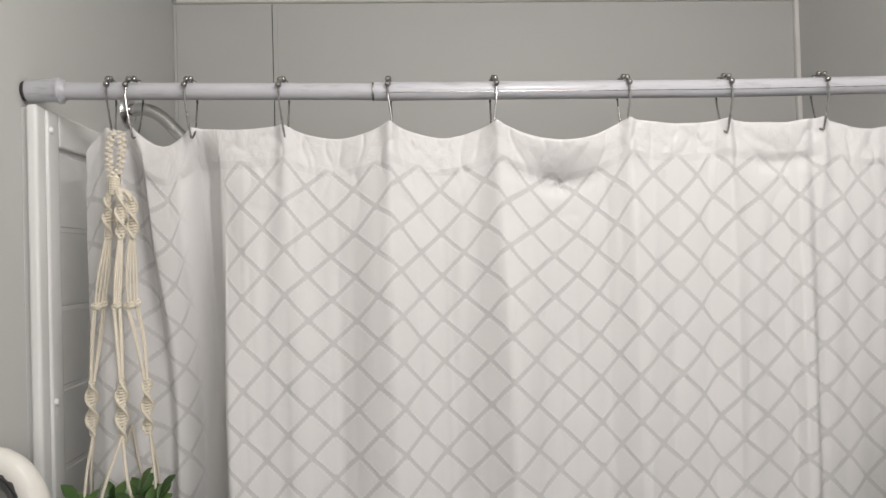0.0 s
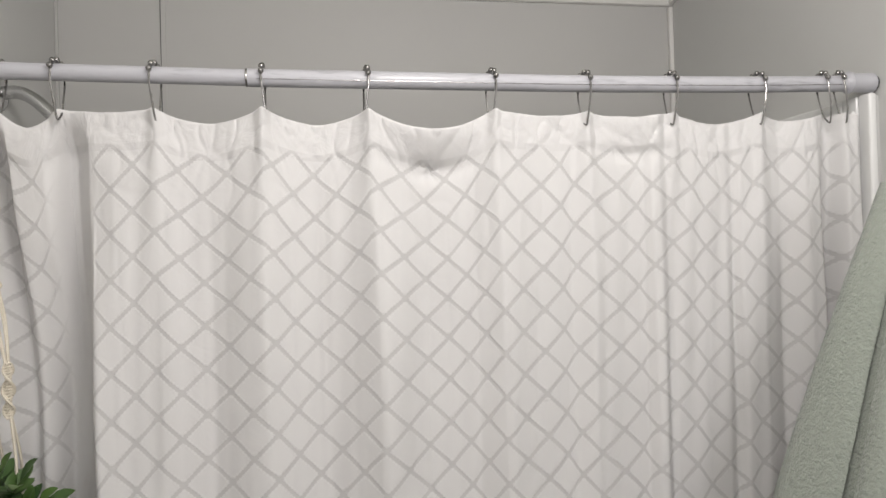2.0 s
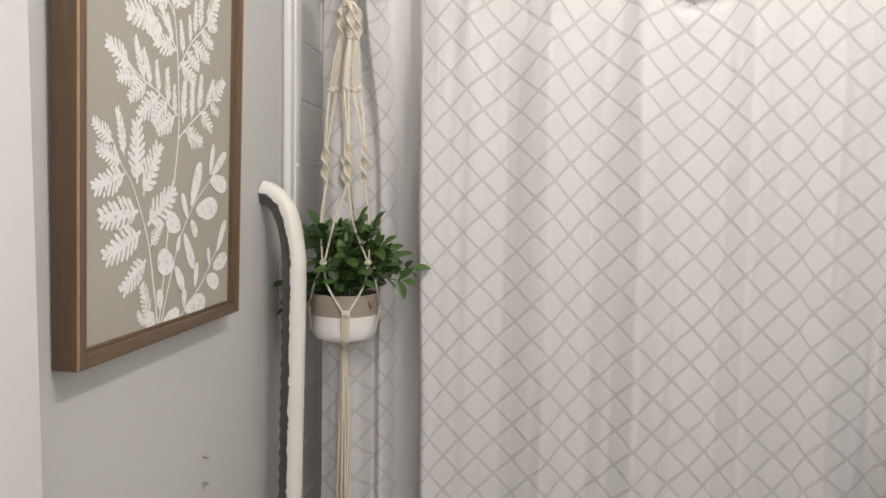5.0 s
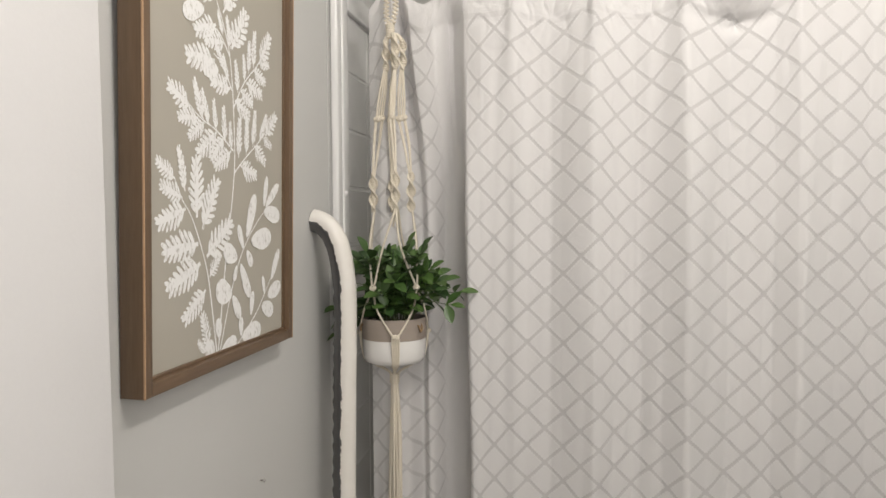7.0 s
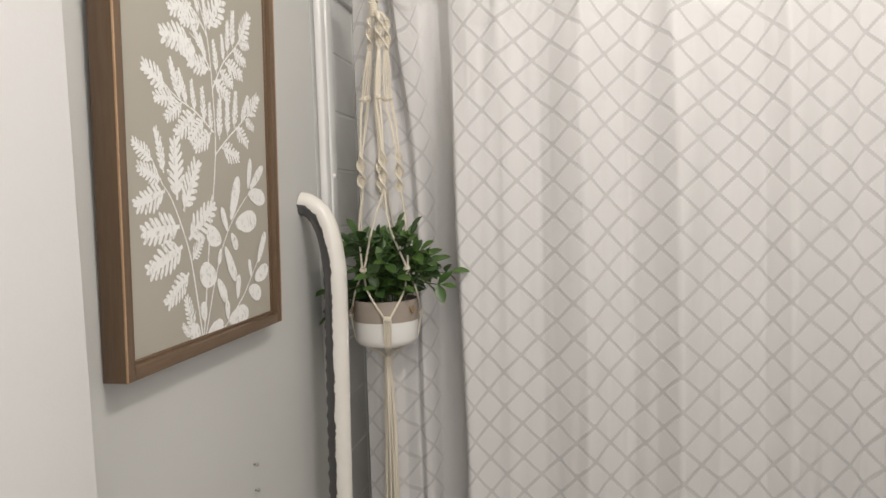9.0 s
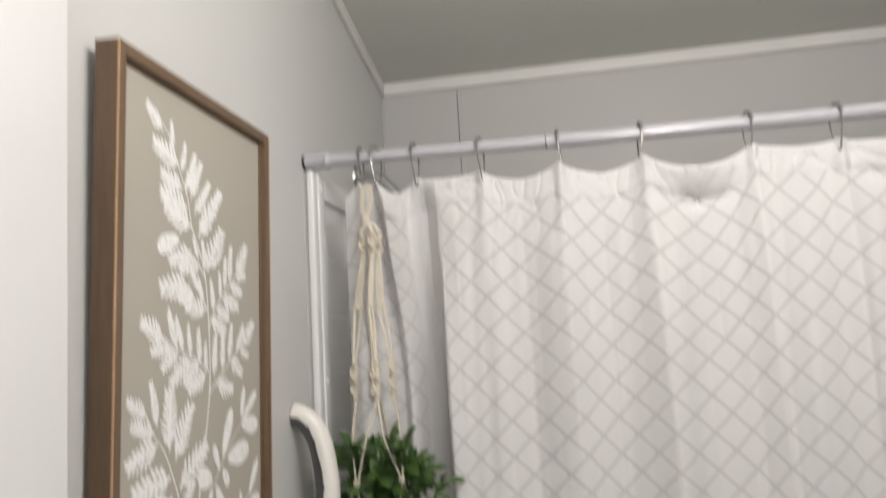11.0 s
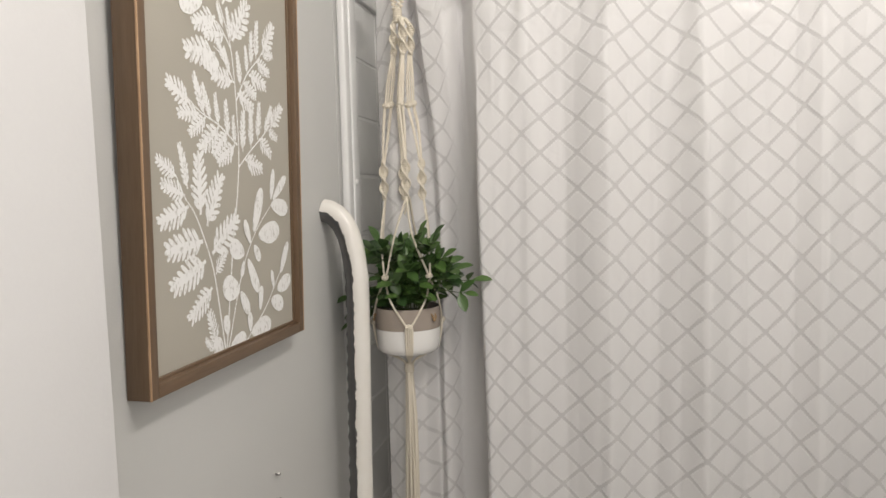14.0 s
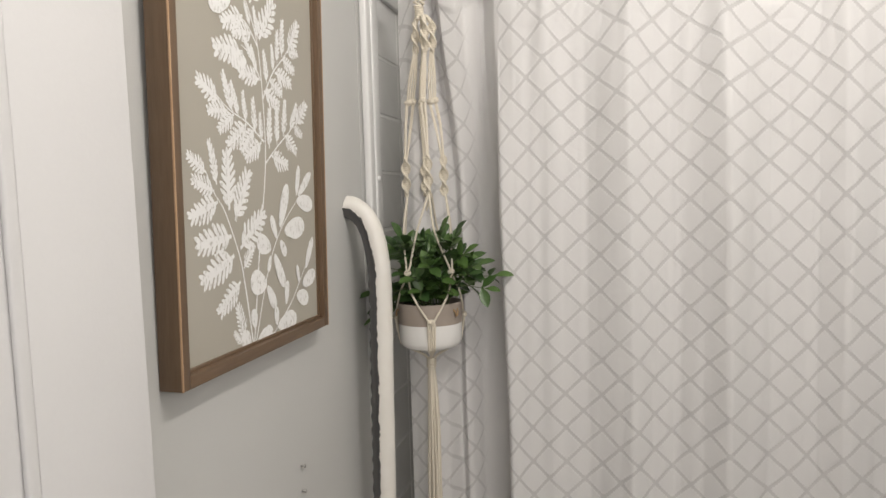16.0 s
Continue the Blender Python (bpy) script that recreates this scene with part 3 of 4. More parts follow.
# ---- curtain hooks ----
def curtain_hook():
    ob = base("curtain_hook", (0, 0, 0), "brushed steel curtain hook with five roller balls on the rod", "curtain hook", "hooks on the curtain rod")
    front = glide([(0.0055, -0.006, -0.0655), (0.0053, -0.011, -0.0660), (0.0046, -0.0150, -0.0520), (0.0030, -0.0178, -0.032), (0.0006, -0.0185, -0.012), (0, -0.0165, 0.002), (0, -0.0152, 0.0070)], 5)
    part("wire", tube(front, 0.0015, 8), M_STEEL, ob)
    rear = glide([(0, 0.0152, 0.0070), (0.0012, 0.0172, -0.004), (0.0022, 0.0150, -0.018), (0.0030, 0.010, -0.036), (0.0045, 0.003, -0.056), (0.0055, -0.006, -0.0655)], 5)
    part("wire", tube(rear, 0.0014, 8), M_STEEL, ob)
    arc = [(0, 0.0186 * math.sin(a), 0.0186 * math.cos(a)) for a in (radians(d) for d in range(-64, 65, 8))]
    part("wire", tube(arc, 0.0012, 8), M_STEEL, ob)
    for d in (-68, -34, 0, 34, 68):
        part("roller_ball", ball((0, 0.0186 * math.sin(radians(d)), 0.0186 * math.cos(radians(d))), 0.0044), M_STEEL, ob)
    return ob


hook = curtain_hook()
TWIST = [2, -20, -12, -14, -3, 6, 12, 14, 10, 16, -4, -6]
for k, (x, a) in enumerate(zip(HOOKS, TWIST)):
    m = pose(x, 0, rod_height(x) - (0.001 if x < 0.487 else 0), 0, 0, a) @ Matrix.Diagonal((-1 if a > 5 else 1, 1, 1, 1))
    if k == 0:
        hook.matrix_basis = m
    else:
        copy_thing(hook, m)


# ---- grab bar ----
def grab_bar():
    ob = base("grab_bar", (0, -0.10, 1.46), "white grab bar with a dark scalloped grip along its underside", "grab bar")
    line = glide([(0.001, 0, 0.000), (0.016, 0, -0.004), (0.036, 0, -0.020), (0.052, 0, -0.052), (0.061, 0, -0.100), (0.064, 0, -0.16), (0.060, 0.0, -0.40), (0.056, 0, -0.66), (0.050, 0, -0.86), (0.036, 0, -0.93), (0.001, 0, -0.955)], 8)
    part("tube", tube(line, 0.0186, 24, up=(0, 0, 1)), M_FLAKED, ob)
    # dark finger grip along the wall side, scalloped on its free edge
    bm = bmesh.new()
    fine = glide([tuple(p) for p in line], 4)
    rows, run = [], 0.0
    for k in range(4, len(fine) - 4):
        p, ahead = Vector(fine[k]), (Vector(fine[k + 1]) - Vector(fine[k - 1])).normalized()
        run += (Vector(fine[k]) - Vector(fine[k - 1])).length
        inward = Vector((ahead.z, 0, -ahead.x)).normalized()
        wave = 0.0016 * math.sin(run * 230) * step(0.10, 0.2, run) + 0.0008 * noise.noise((run * 90, 0, 0))
        rows.append([bm.verts.new(p + inward * r + Vector((0, q, 0))) for r, q in ((0.0105, -0.0163), (0.0165, -0.0138), (0.0220 + wave, -0.0095), (0.0240 + wave, 0.0), (0.0220 + wave, 0.0095), (0.012, 0.0156))])
    for one, two in zip(rows, rows[1:]):
        for i in range(5):
            bm.faces.new((one[i], one[i + 1], two[i + 1], two[i]))
    part("grip_strip", bm, M_GRIP, ob, "dark grey scalloped grip")
    return ob


grab_bar()


# ---- wall screws ----
for z in (1.060, 1.020):
    sc = base("wall_screw", (0, -0.339, z), "small metal screw sticking out of the grey wall", "screw", "screws in the wall")
    part("shank", lathe([(0, 0.006), (0.0016, 0.006), (0.0016, 0.0), (0, 0.0)], 10, axis="X"), M_SCREW, sc)
    part("head", lathe([(0, 0.0085), (0.0022, 0.0080), (0.0034, 0.006), (0.0016, 0.0058)], 12, axis="X"), M_SCREW, sc)


# ---- open door ----
def door():
    ob = base("door_1", (0.036, -1.495, 0.01), "white painted panel door standing open along the wall", "door", kind="structure")
    ob.rotation_euler = (radians(0.7), 0, radians(-2.4))
    long, tall, thick, side = 0.700, 2.13, 0.034, 0.122
    # the leaf reaches from the hinges towards the tub
    part("stile", box((-thick / 2, long - side, 0), (thick / 2, long, tall), 0.002, 2), M_DOOR, ob)
    part("stile", box((-thick / 2, 0, 0), (thick / 2, side, tall), 0.002, 2), M_DOOR, ob)
    for z0, z1 in ((0, 0.22), (0.92, 1.04), (tall - 0.06, tall)):
        part("rail", box((-thick / 2, side, z0), (thick / 2, long - side, z1), 0.0015, 1), M_DOOR, ob)
    for z0, z1 in ((0.22, 0.92), (1.04, tall - 0.06)):
        part("panel", box((-thick / 2 + 0.004, side, z0), (thick / 2 - 0.004, long - side, z1)), M_DOOR, ob, smooth=False)
        part("raised_field", box((thick / 2 - 0.0041, side + 0.045, z0 + 0.047), (thick / 2 - 0.001, long - side - 0.045, z1 - 0.047), 0.004, 2), M_DOOR, ob)
        for lo, hi in (((side, z0), (side + 0.012, z1)), ((long - side - 0.012, z0), (long - side, z1)), ((side + 0.012, z0), (long - side - 0.012, z0 + 0.015)), ((side + 0.012, z1 - 0.015), (long - side - 0.012, z1))):
            part("moulding", box((thick / 2 - 0.0041, lo[0], lo[1]), (thick / 2 + 0.0012, hi[0], hi[1]), 0.0025, 3), M_DOOR, ob)
    return ob


door()


# ---- framed botanical print ----
def strip(bm, line, w0, w1, x=0.0):
    line = [Vector(p) for p in line]
    last = None
    for i, p in enumerate(line):
        d = (line[min(i + 1, len(line) - 1)] - line[max(i - 1, 0)]).normalized()
        n = Vector((-d.y, d.x)) * (w0 + (w1 - w0) * i / (len(line) - 1)) / 2
        pair = (bm.verts.new((x, p.x - n.x, p.y - n.y)), bm.verts.new((x, p.x + n.x, p.y + n.y)))
        if last:
            bm.faces.new((last[0], pair[0], pair[1], last[1]))
        last = pair


def flat_line(points):
    return [(q.x, q.y) for q in glide([(*p, 0) for p in points], 5)]


def oval(bm, b, t, wide, x=0.0, blunt=0.0):
    """A leaf outline from its base to its tip, a little uneven."""
    b, t = Vector(b), Vector(t)
    d = t - b
    n = Vector((-d.y, d.x)).normalized()
    pts = []
    for k in range(18):
        a = math.tau * k / 18
        q = 0.5 - 0.5 * math.cos(a)
        pts.append(b + d * q + n * wide * 0.5 * math.sin(a) * (0.85 + 0.3 * q + blunt * q) * random.uniform(0.95, 1.05))
    bm.faces.new([bm.verts.new((x, p.x, p.y)) for p in pts])


def frond(bm, b, t, wide, lobes, x=0.0):
    """A fern leaflet: a tapered blade cut into rounded lobes that point towards its tip."""
    b, t = Vector(b), Vector(t)
    d = t - b
    n = Vector((-d.y, d.x)).normalized()
    bend = random.uniform(-0.05, 0.05)
    mid = lambda q: b + d * q + n * (bend * d.length * math.sin(math.pi * q))
    full = lambda q: wide * min(1.0, 0.45 + 2.6 * q) * (1 - q) ** 0.62
    strip(bm, [mid(k / 6) for k in range(7)], max(0.0014, wide * 0.20), wide * 0.06, x)
    oval(bm, mid(0.04), mid(0.92), wide * 0.42, x + 0.000005)
    for side in (-1, 1):
        for k in range(lobes):
            q = 0.06 + 0.80 * (k + (0.0 if side > 0 else 0.35)) / lobes
            root = mid(q)
            reach = full(q) * random.uniform(0.88, 1.12)
            tip = root + n * side * reach * 0.92 + d * (1.15 + 0.4 * q) / lobes
            oval(bm, root - n * side * wide * 0.04, tip, d.length / lobes * random.uniform(0.42, 0.52), x + random.uniform(0.00001, 0.00008), 0.25)
    oval(bm, mid(0.76), t, wide * 0.26, x + 0.00009)


STEM = [
    (-0.504, 1.283), (-0.472, 1.459), (-0.468, 1.464), (-0.456, 1.534), (-0.459, 1.61), (-0.469, 1.676), (-0.487, 1.713), (-0.506, 1.741),
    (-0.516, 1.775), (-0.54, 1.813), (-0.566, 1.85), (-0.61, 1.873),
]
BRANCHES = [
    ((-0.459, 1.61), (-0.427, 1.649), (-0.381, 1.685), (-0.36, 1.719)),
    ((-0.459, 1.553), (-0.506, 1.575), (-0.549, 1.587), (-0.588, 1.607)),
    ((-0.457, 1.524), (-0.421, 1.548), (-0.37, 1.579), (-0.328, 1.614)),
    ((-0.464, 1.633), (-0.487, 1.66), (-0.513, 1.671)),
    ((-0.469, 1.676), (-0.498, 1.7), (-0.523, 1.704)),
]
SLIM = [
    ((-0.446, 1.632), (-0.455, 1.676)), ((-0.426, 1.651), (-0.431, 1.688)), ((-0.413, 1.664), (-0.41, 1.711)), ((-0.398, 1.675), (-0.392, 1.729)),
    ((-0.539, 1.584), (-0.562, 1.633)), ((-0.525, 1.58), (-0.544, 1.623)), ((-0.506, 1.575), (-0.513, 1.615)), ((-0.482, 1.563), (-0.487, 1.61)),
    ((-0.466, 1.552), (-0.469, 1.592)), ((-0.444, 1.545), (-0.439, 1.602)), ((-0.421, 1.551), (-0.418, 1.606)), ((-0.4, 1.564), (-0.393, 1.618)),
    ((-0.378, 1.575), (-0.353, 1.617)), ((-0.583, 1.495), (-0.6, 1.548)), ((-0.481, 1.654), (-0.508, 1.685)), ((-0.474, 1.642), (-0.489, 1.676)),
    ((-0.488, 1.699), (-0.503, 1.728)), ((-0.468, 1.686), (-0.479, 1.727)), ((-0.553, 1.83), (-0.558, 1.867)), ((-0.532, 1.807), (-0.524, 1.848)),
    ((-0.522, 1.782), (-0.498, 1.841)), ((-0.509, 1.776), (-0.479, 1.832)), ((-0.499, 1.758), (-0.457, 1.809)), ((-0.488, 1.728), (-0.424, 1.803)),
]
BROAD_HIGH = [
    ((-0.376, 1.688), (-0.343, 1.736)), ((-0.381, 1.685), (-0.344, 1.689)), ((-0.398, 1.672), (-0.356, 1.662)), ((-0.421, 1.65), (-0.368, 1.64)),
    ((-0.439, 1.637), (-0.399, 1.623)), ((-0.455, 1.621), (-0.408, 1.606)), ((-0.572, 1.595), (-0.621, 1.615)), ((-0.552, 1.585), (-0.599, 1.579)),
    ((-0.537, 1.582), (-0.576, 1.558)), ((-0.506, 1.573), (-0.556, 1.542)), ((-0.486, 1.568), (-0.522, 1.535)), ((-0.467, 1.552), (-0.514, 1.528)),
    ((-0.357, 1.584), (-0.318, 1.62)), ((-0.366, 1.58), (-0.335, 1.568)), ((-0.396, 1.566), (-0.357, 1.542)), ((-0.438, 1.535), (-0.386, 1.524)),
]
BROAD_TOP = [
    ((-0.51, 1.662), (-0.582, 1.656)), ((-0.485, 1.69), (-0.537, 1.681)), ((-0.507, 1.708), (-0.562, 1.689)), ((-0.468, 1.634), (-0.524, 1.637)),
    ((-0.465, 1.687), (-0.421, 1.749)), ((-0.577, 1.85), (-0.613, 1.874)), ((-0.538, 1.816), (-0.599, 1.832)), ((-0.529, 1.787), (-0.582, 1.798)),
    ((-0.517, 1.763), (-0.583, 1.771)), ((-0.507, 1.74), (-0.574, 1.757)), 
]
BROAD_LOW = [
    ((-0.605, 1.509), (-0.645, 1.529)), ((-0.556, 1.464), (-0.558, 1.541)), ((-0.542, 1.45), (-0.5, 1.515)), ((-0.589, 1.487), (-0.638, 1.501)),
    ((-0.582, 1.475), (-0.646, 1.458)), ((-0.553, 1.432), (-0.634, 1.424)), ((-0.548, 1.408), (-0.626, 1.382)), ((-0.535, 1.374), (-0.592, 1.342)),
    ((-0.532, 1.415), (-0.462, 1.461)), ((-0.525, 1.389), (-0.495, 1.416)), ((-0.529, 1.302), (-0.546, 1.347)), ((-0.534, 1.295), (-0.555, 1.314)),
]
OVALS_HIGH = [
    ((-0.42, 1.436), (-0.392, 1.497), 0.024), ((-0.43, 1.421), (-0.446, 1.454), 0.015), ((-0.363, 1.48), (-0.352, 1.525), 0.015), ((-0.357, 1.48), (-0.309, 1.515), 0.017),
    ((-0.363, 1.473), (-0.305, 1.465), 0.027), ((-0.406, 1.43), (-0.337, 1.435), 0.033), ((-0.42, 1.418), (-0.402, 1.395), 0.017), ((-0.449, 1.408), (-0.488, 1.423), 0.029),
    ((-0.44, 1.401), (-0.409, 1.351), 0.021), ((-0.45, 1.399), (-0.459, 1.378), 0.012), ((-0.537, 1.72), (-0.587, 1.703), 0.026), ((-0.501, 1.651), (-0.542, 1.649), 0.026),
]
OVALS_LOW = [
    ((-0.337, 1.37), (-0.307, 1.415), 0.018), ((-0.36, 1.35), (-0.367, 1.378), 0.011), ((-0.35, 1.347), (-0.301, 1.359), 0.026), ((-0.371, 1.334), (-0.329, 1.321), 0.026),
    ((-0.407, 1.325), (-0.4, 1.359), 0.015), ((-0.437, 1.3), (-0.438, 1.327), 0.015), ((-0.435, 1.298), (-0.373, 1.301), 0.031), ((-0.465, 1.36), (-0.509, 1.373), 0.035),
    ((-0.463, 1.359), (-0.439, 1.326), 0.019), ((-0.5, 1.308), (-0.504, 1.334), 0.019), ((-0.495, 1.288), (-0.45, 1.296), 0.026), ((-0.516, 1.282), (-0.532, 1.308), 0.026),
]
FERN_STEM = ((-0.505, 1.283), (-0.522, 1.363), (-0.535, 1.407), (-0.566, 1.462), (-0.589, 1.485), (-0.605, 1.509))
SPRIGS = [((-0.499, 1.289), (-0.459, 1.379), (-0.415, 1.435), (-0.341, 1.487)), ((-0.452, 1.288), (-0.393, 1.323), (-0.366, 1.346), (-0.313, 1.396))]


def picture():
    """The frame hangs from its top and leans a little off the wall there."""
    y0, y1, tall, deep, face = -0.683, -0.276, 0.651, 0.029, 0.0150
    z0 = 1.272
    ob = base("framed_print", (0.0006, 0, z0), "tall framed print of white ferns on taupe, dark wood frame", "picture")
    ob.rotation_euler = (0, radians(1.05), 0)
    for nm, lo, hi in (("frame_side", (y0, 0), (y0 + face, tall)), ("frame_side", (y1 - face, 0), (y1, tall)),
                       ("frame_rail", (y0 + face, 0), (y1 - face, face)), ("frame_rail", (y0 + face, tall - face), (y1 - face, tall))):
        part(nm, box((0.0, lo[0], lo[1]), (deep, hi[0], hi[1]), 0.0012, 2), M_WOOD if nm == "frame_side" else M_WOOD_LYING, ob)
    for lo, hi in (((y0 - 0.0005, 0), (y0 + 0.0018, tall)), ((y1 - 0.0016, 0), (y1 + 0.0005, tall))):
        part("edge_bead", box((deep - 0.0016, lo[0], lo[1]), (deep + 0.0006, hi[0], hi[1]), 0.0007, 2), M_GOLD, ob, "lighter golden wood edge")
    for lo, hi in (((y0 + face, face), (y0 + face + 0.004, tall - face)), ((y1 - face - 0.004, face), (y1 - face, tall - face)),
                   ((y0 + face + 0.004, face), (y1 - face - 0.004, face + 0.004)), ((y0 + face + 0.004, tall - face - 0.004), (y1 - face - 0.004, tall - face))):
        part("inner_lip", box((0.012, lo[0], lo[1]), (0.0215, hi[0], hi[1]), 0.0005, 1), M_WOOD, ob)
    part("printed_board", box((0.004, y0 + face - 0.003, face - 0.003), (0.0182, y1 - face + 0.003, tall - face + 0.003)), M_CANVAS, ob, "taupe board", smooth=False)
    random.seed(21)
    px = 0.0186

    def art(name, label, build):
        bm = bmesh.new()
        build(bm)
        for v in bm.verts:
            v.co.z -= z0
        part(name, bm, M_PRINT, ob, label, smooth=False)

    def tall_fern(bm):
        strip(bm, flat_line(STEM), 0.0034, 0.0012, px)
        for line in BRANCHES:
            strip(bm, flat_line(line), 0.0028, 0.0014, px + 0.00003)
        for b, t in SLIM:
            frond(bm, b, t, (Vector(t) - Vector(b)).length * 0.20, 7, px + 0.00006)
        for b, t in BROAD_HIGH + BROAD_TOP:
            frond(bm, b, t, (Vector(t) - Vector(b)).length * 0.35, 6, px + 0.0001)

    def low_fern(bm):
        strip(bm, flat_line(FERN_STEM), 0.0034, 0.0014, px + 0.00015)
        for b, t in BROAD_LOW:
            frond(bm, b, t, (Vector(t) - Vector(b)).length * 0.33, 7, px + 0.0002)

    art("fern_print", "tall white fern silhouette", tall_fern)
    art("fern_print", "leaning white fern silhouette", low_fern)
    for line in SPRIGS:
        art("printed_stem", "", lambda bm: strip(bm, flat_line(line), 0.0026, 0.0014, px + 0.0003))
    for k, (b, t, w) in enumerate(OVALS_HIGH + OVALS_LOW):
        art("printed_leaf", "", lambda bm: oval(bm, b, t, w * 0.84, px + 0.00031 + k * 0.00001, 0.2))
    return ob


picture()


# ---- macrame plant hanger ----
HX, HY = 0.137, -0.036


def spiral_knot(bm, x, y, z1, z0, wide=0.0072, turn=0.060, phase=0.6):
    """A twisted sinnet: two cords wind round the core as a double helix, with a tight bar of cord at every knot."""
    n = max(9, int((z1 - z0) / 0.0037))
    for o in (-0.0016, 0.0016):
        tube([(x + o, y, z1), (x + o, y, z0)], 0.0021, 6, bm)
    spin = lambda z: math.tau * (z1 - z) / turn + phase
    taper = lambda z: wide * (0.55 + 0.45 * min(1.0, 6 * (z1 - z) / (z1 - z0), 6 * (z - z0) / (z1 - z0)))
    for q in (0, math.pi):
        zs = [z1 + (z0 - z1) * k / 40 for k in range(41)]
        tube([(x + taper(z) * math.cos(spin(z) + q), y + taper(z) * math.sin(spin(z) + q), z) for z in zs], 0.0017, 6, bm)
    for k in range(n + 1):
        z = z1 + (z0 - z1) * k / n
        w, ca, sa = taper(z), math.cos(spin(z)), math.sin(spin(z))
        nx, ny = -sa * 0.0022, ca * 0.0022
        for q in (-1, 1):
            tube([(x - w * ca, y - w * sa, z + 0.0012 * q), (x + q * nx * 1.4, y + q * ny * 1.4, z), (x + w * ca, y + w * sa, z - 0.0012 * q)], 0.0017, 5, bm)
    return bm


def round_knot(bm, c, r=0.0074):
    """A thick overhand knot: two crossed turns of cord."""
    c = Vector(c)
    for tilt, axis in ((25, "X"), (-35, "Y"), (70, "X")):
        spin = Matrix.Rotation(radians(tilt), 3, axis)
        loop = [c + spin @ Vector((r * math.cos(a), 0.75 * r * math.sin(a), 0)) for a in (math.tau * j / 12 for j in range(13))]
        tube(loop, 0.0024, 6, bm, cap=False)
    ball(c, r * 0.62, bm, u=8, v=6)
    return bm


def cord(bm, points, r=0.0020, steps=6):
    return tube(glide(points, steps), r, 6, bm, cap=False)


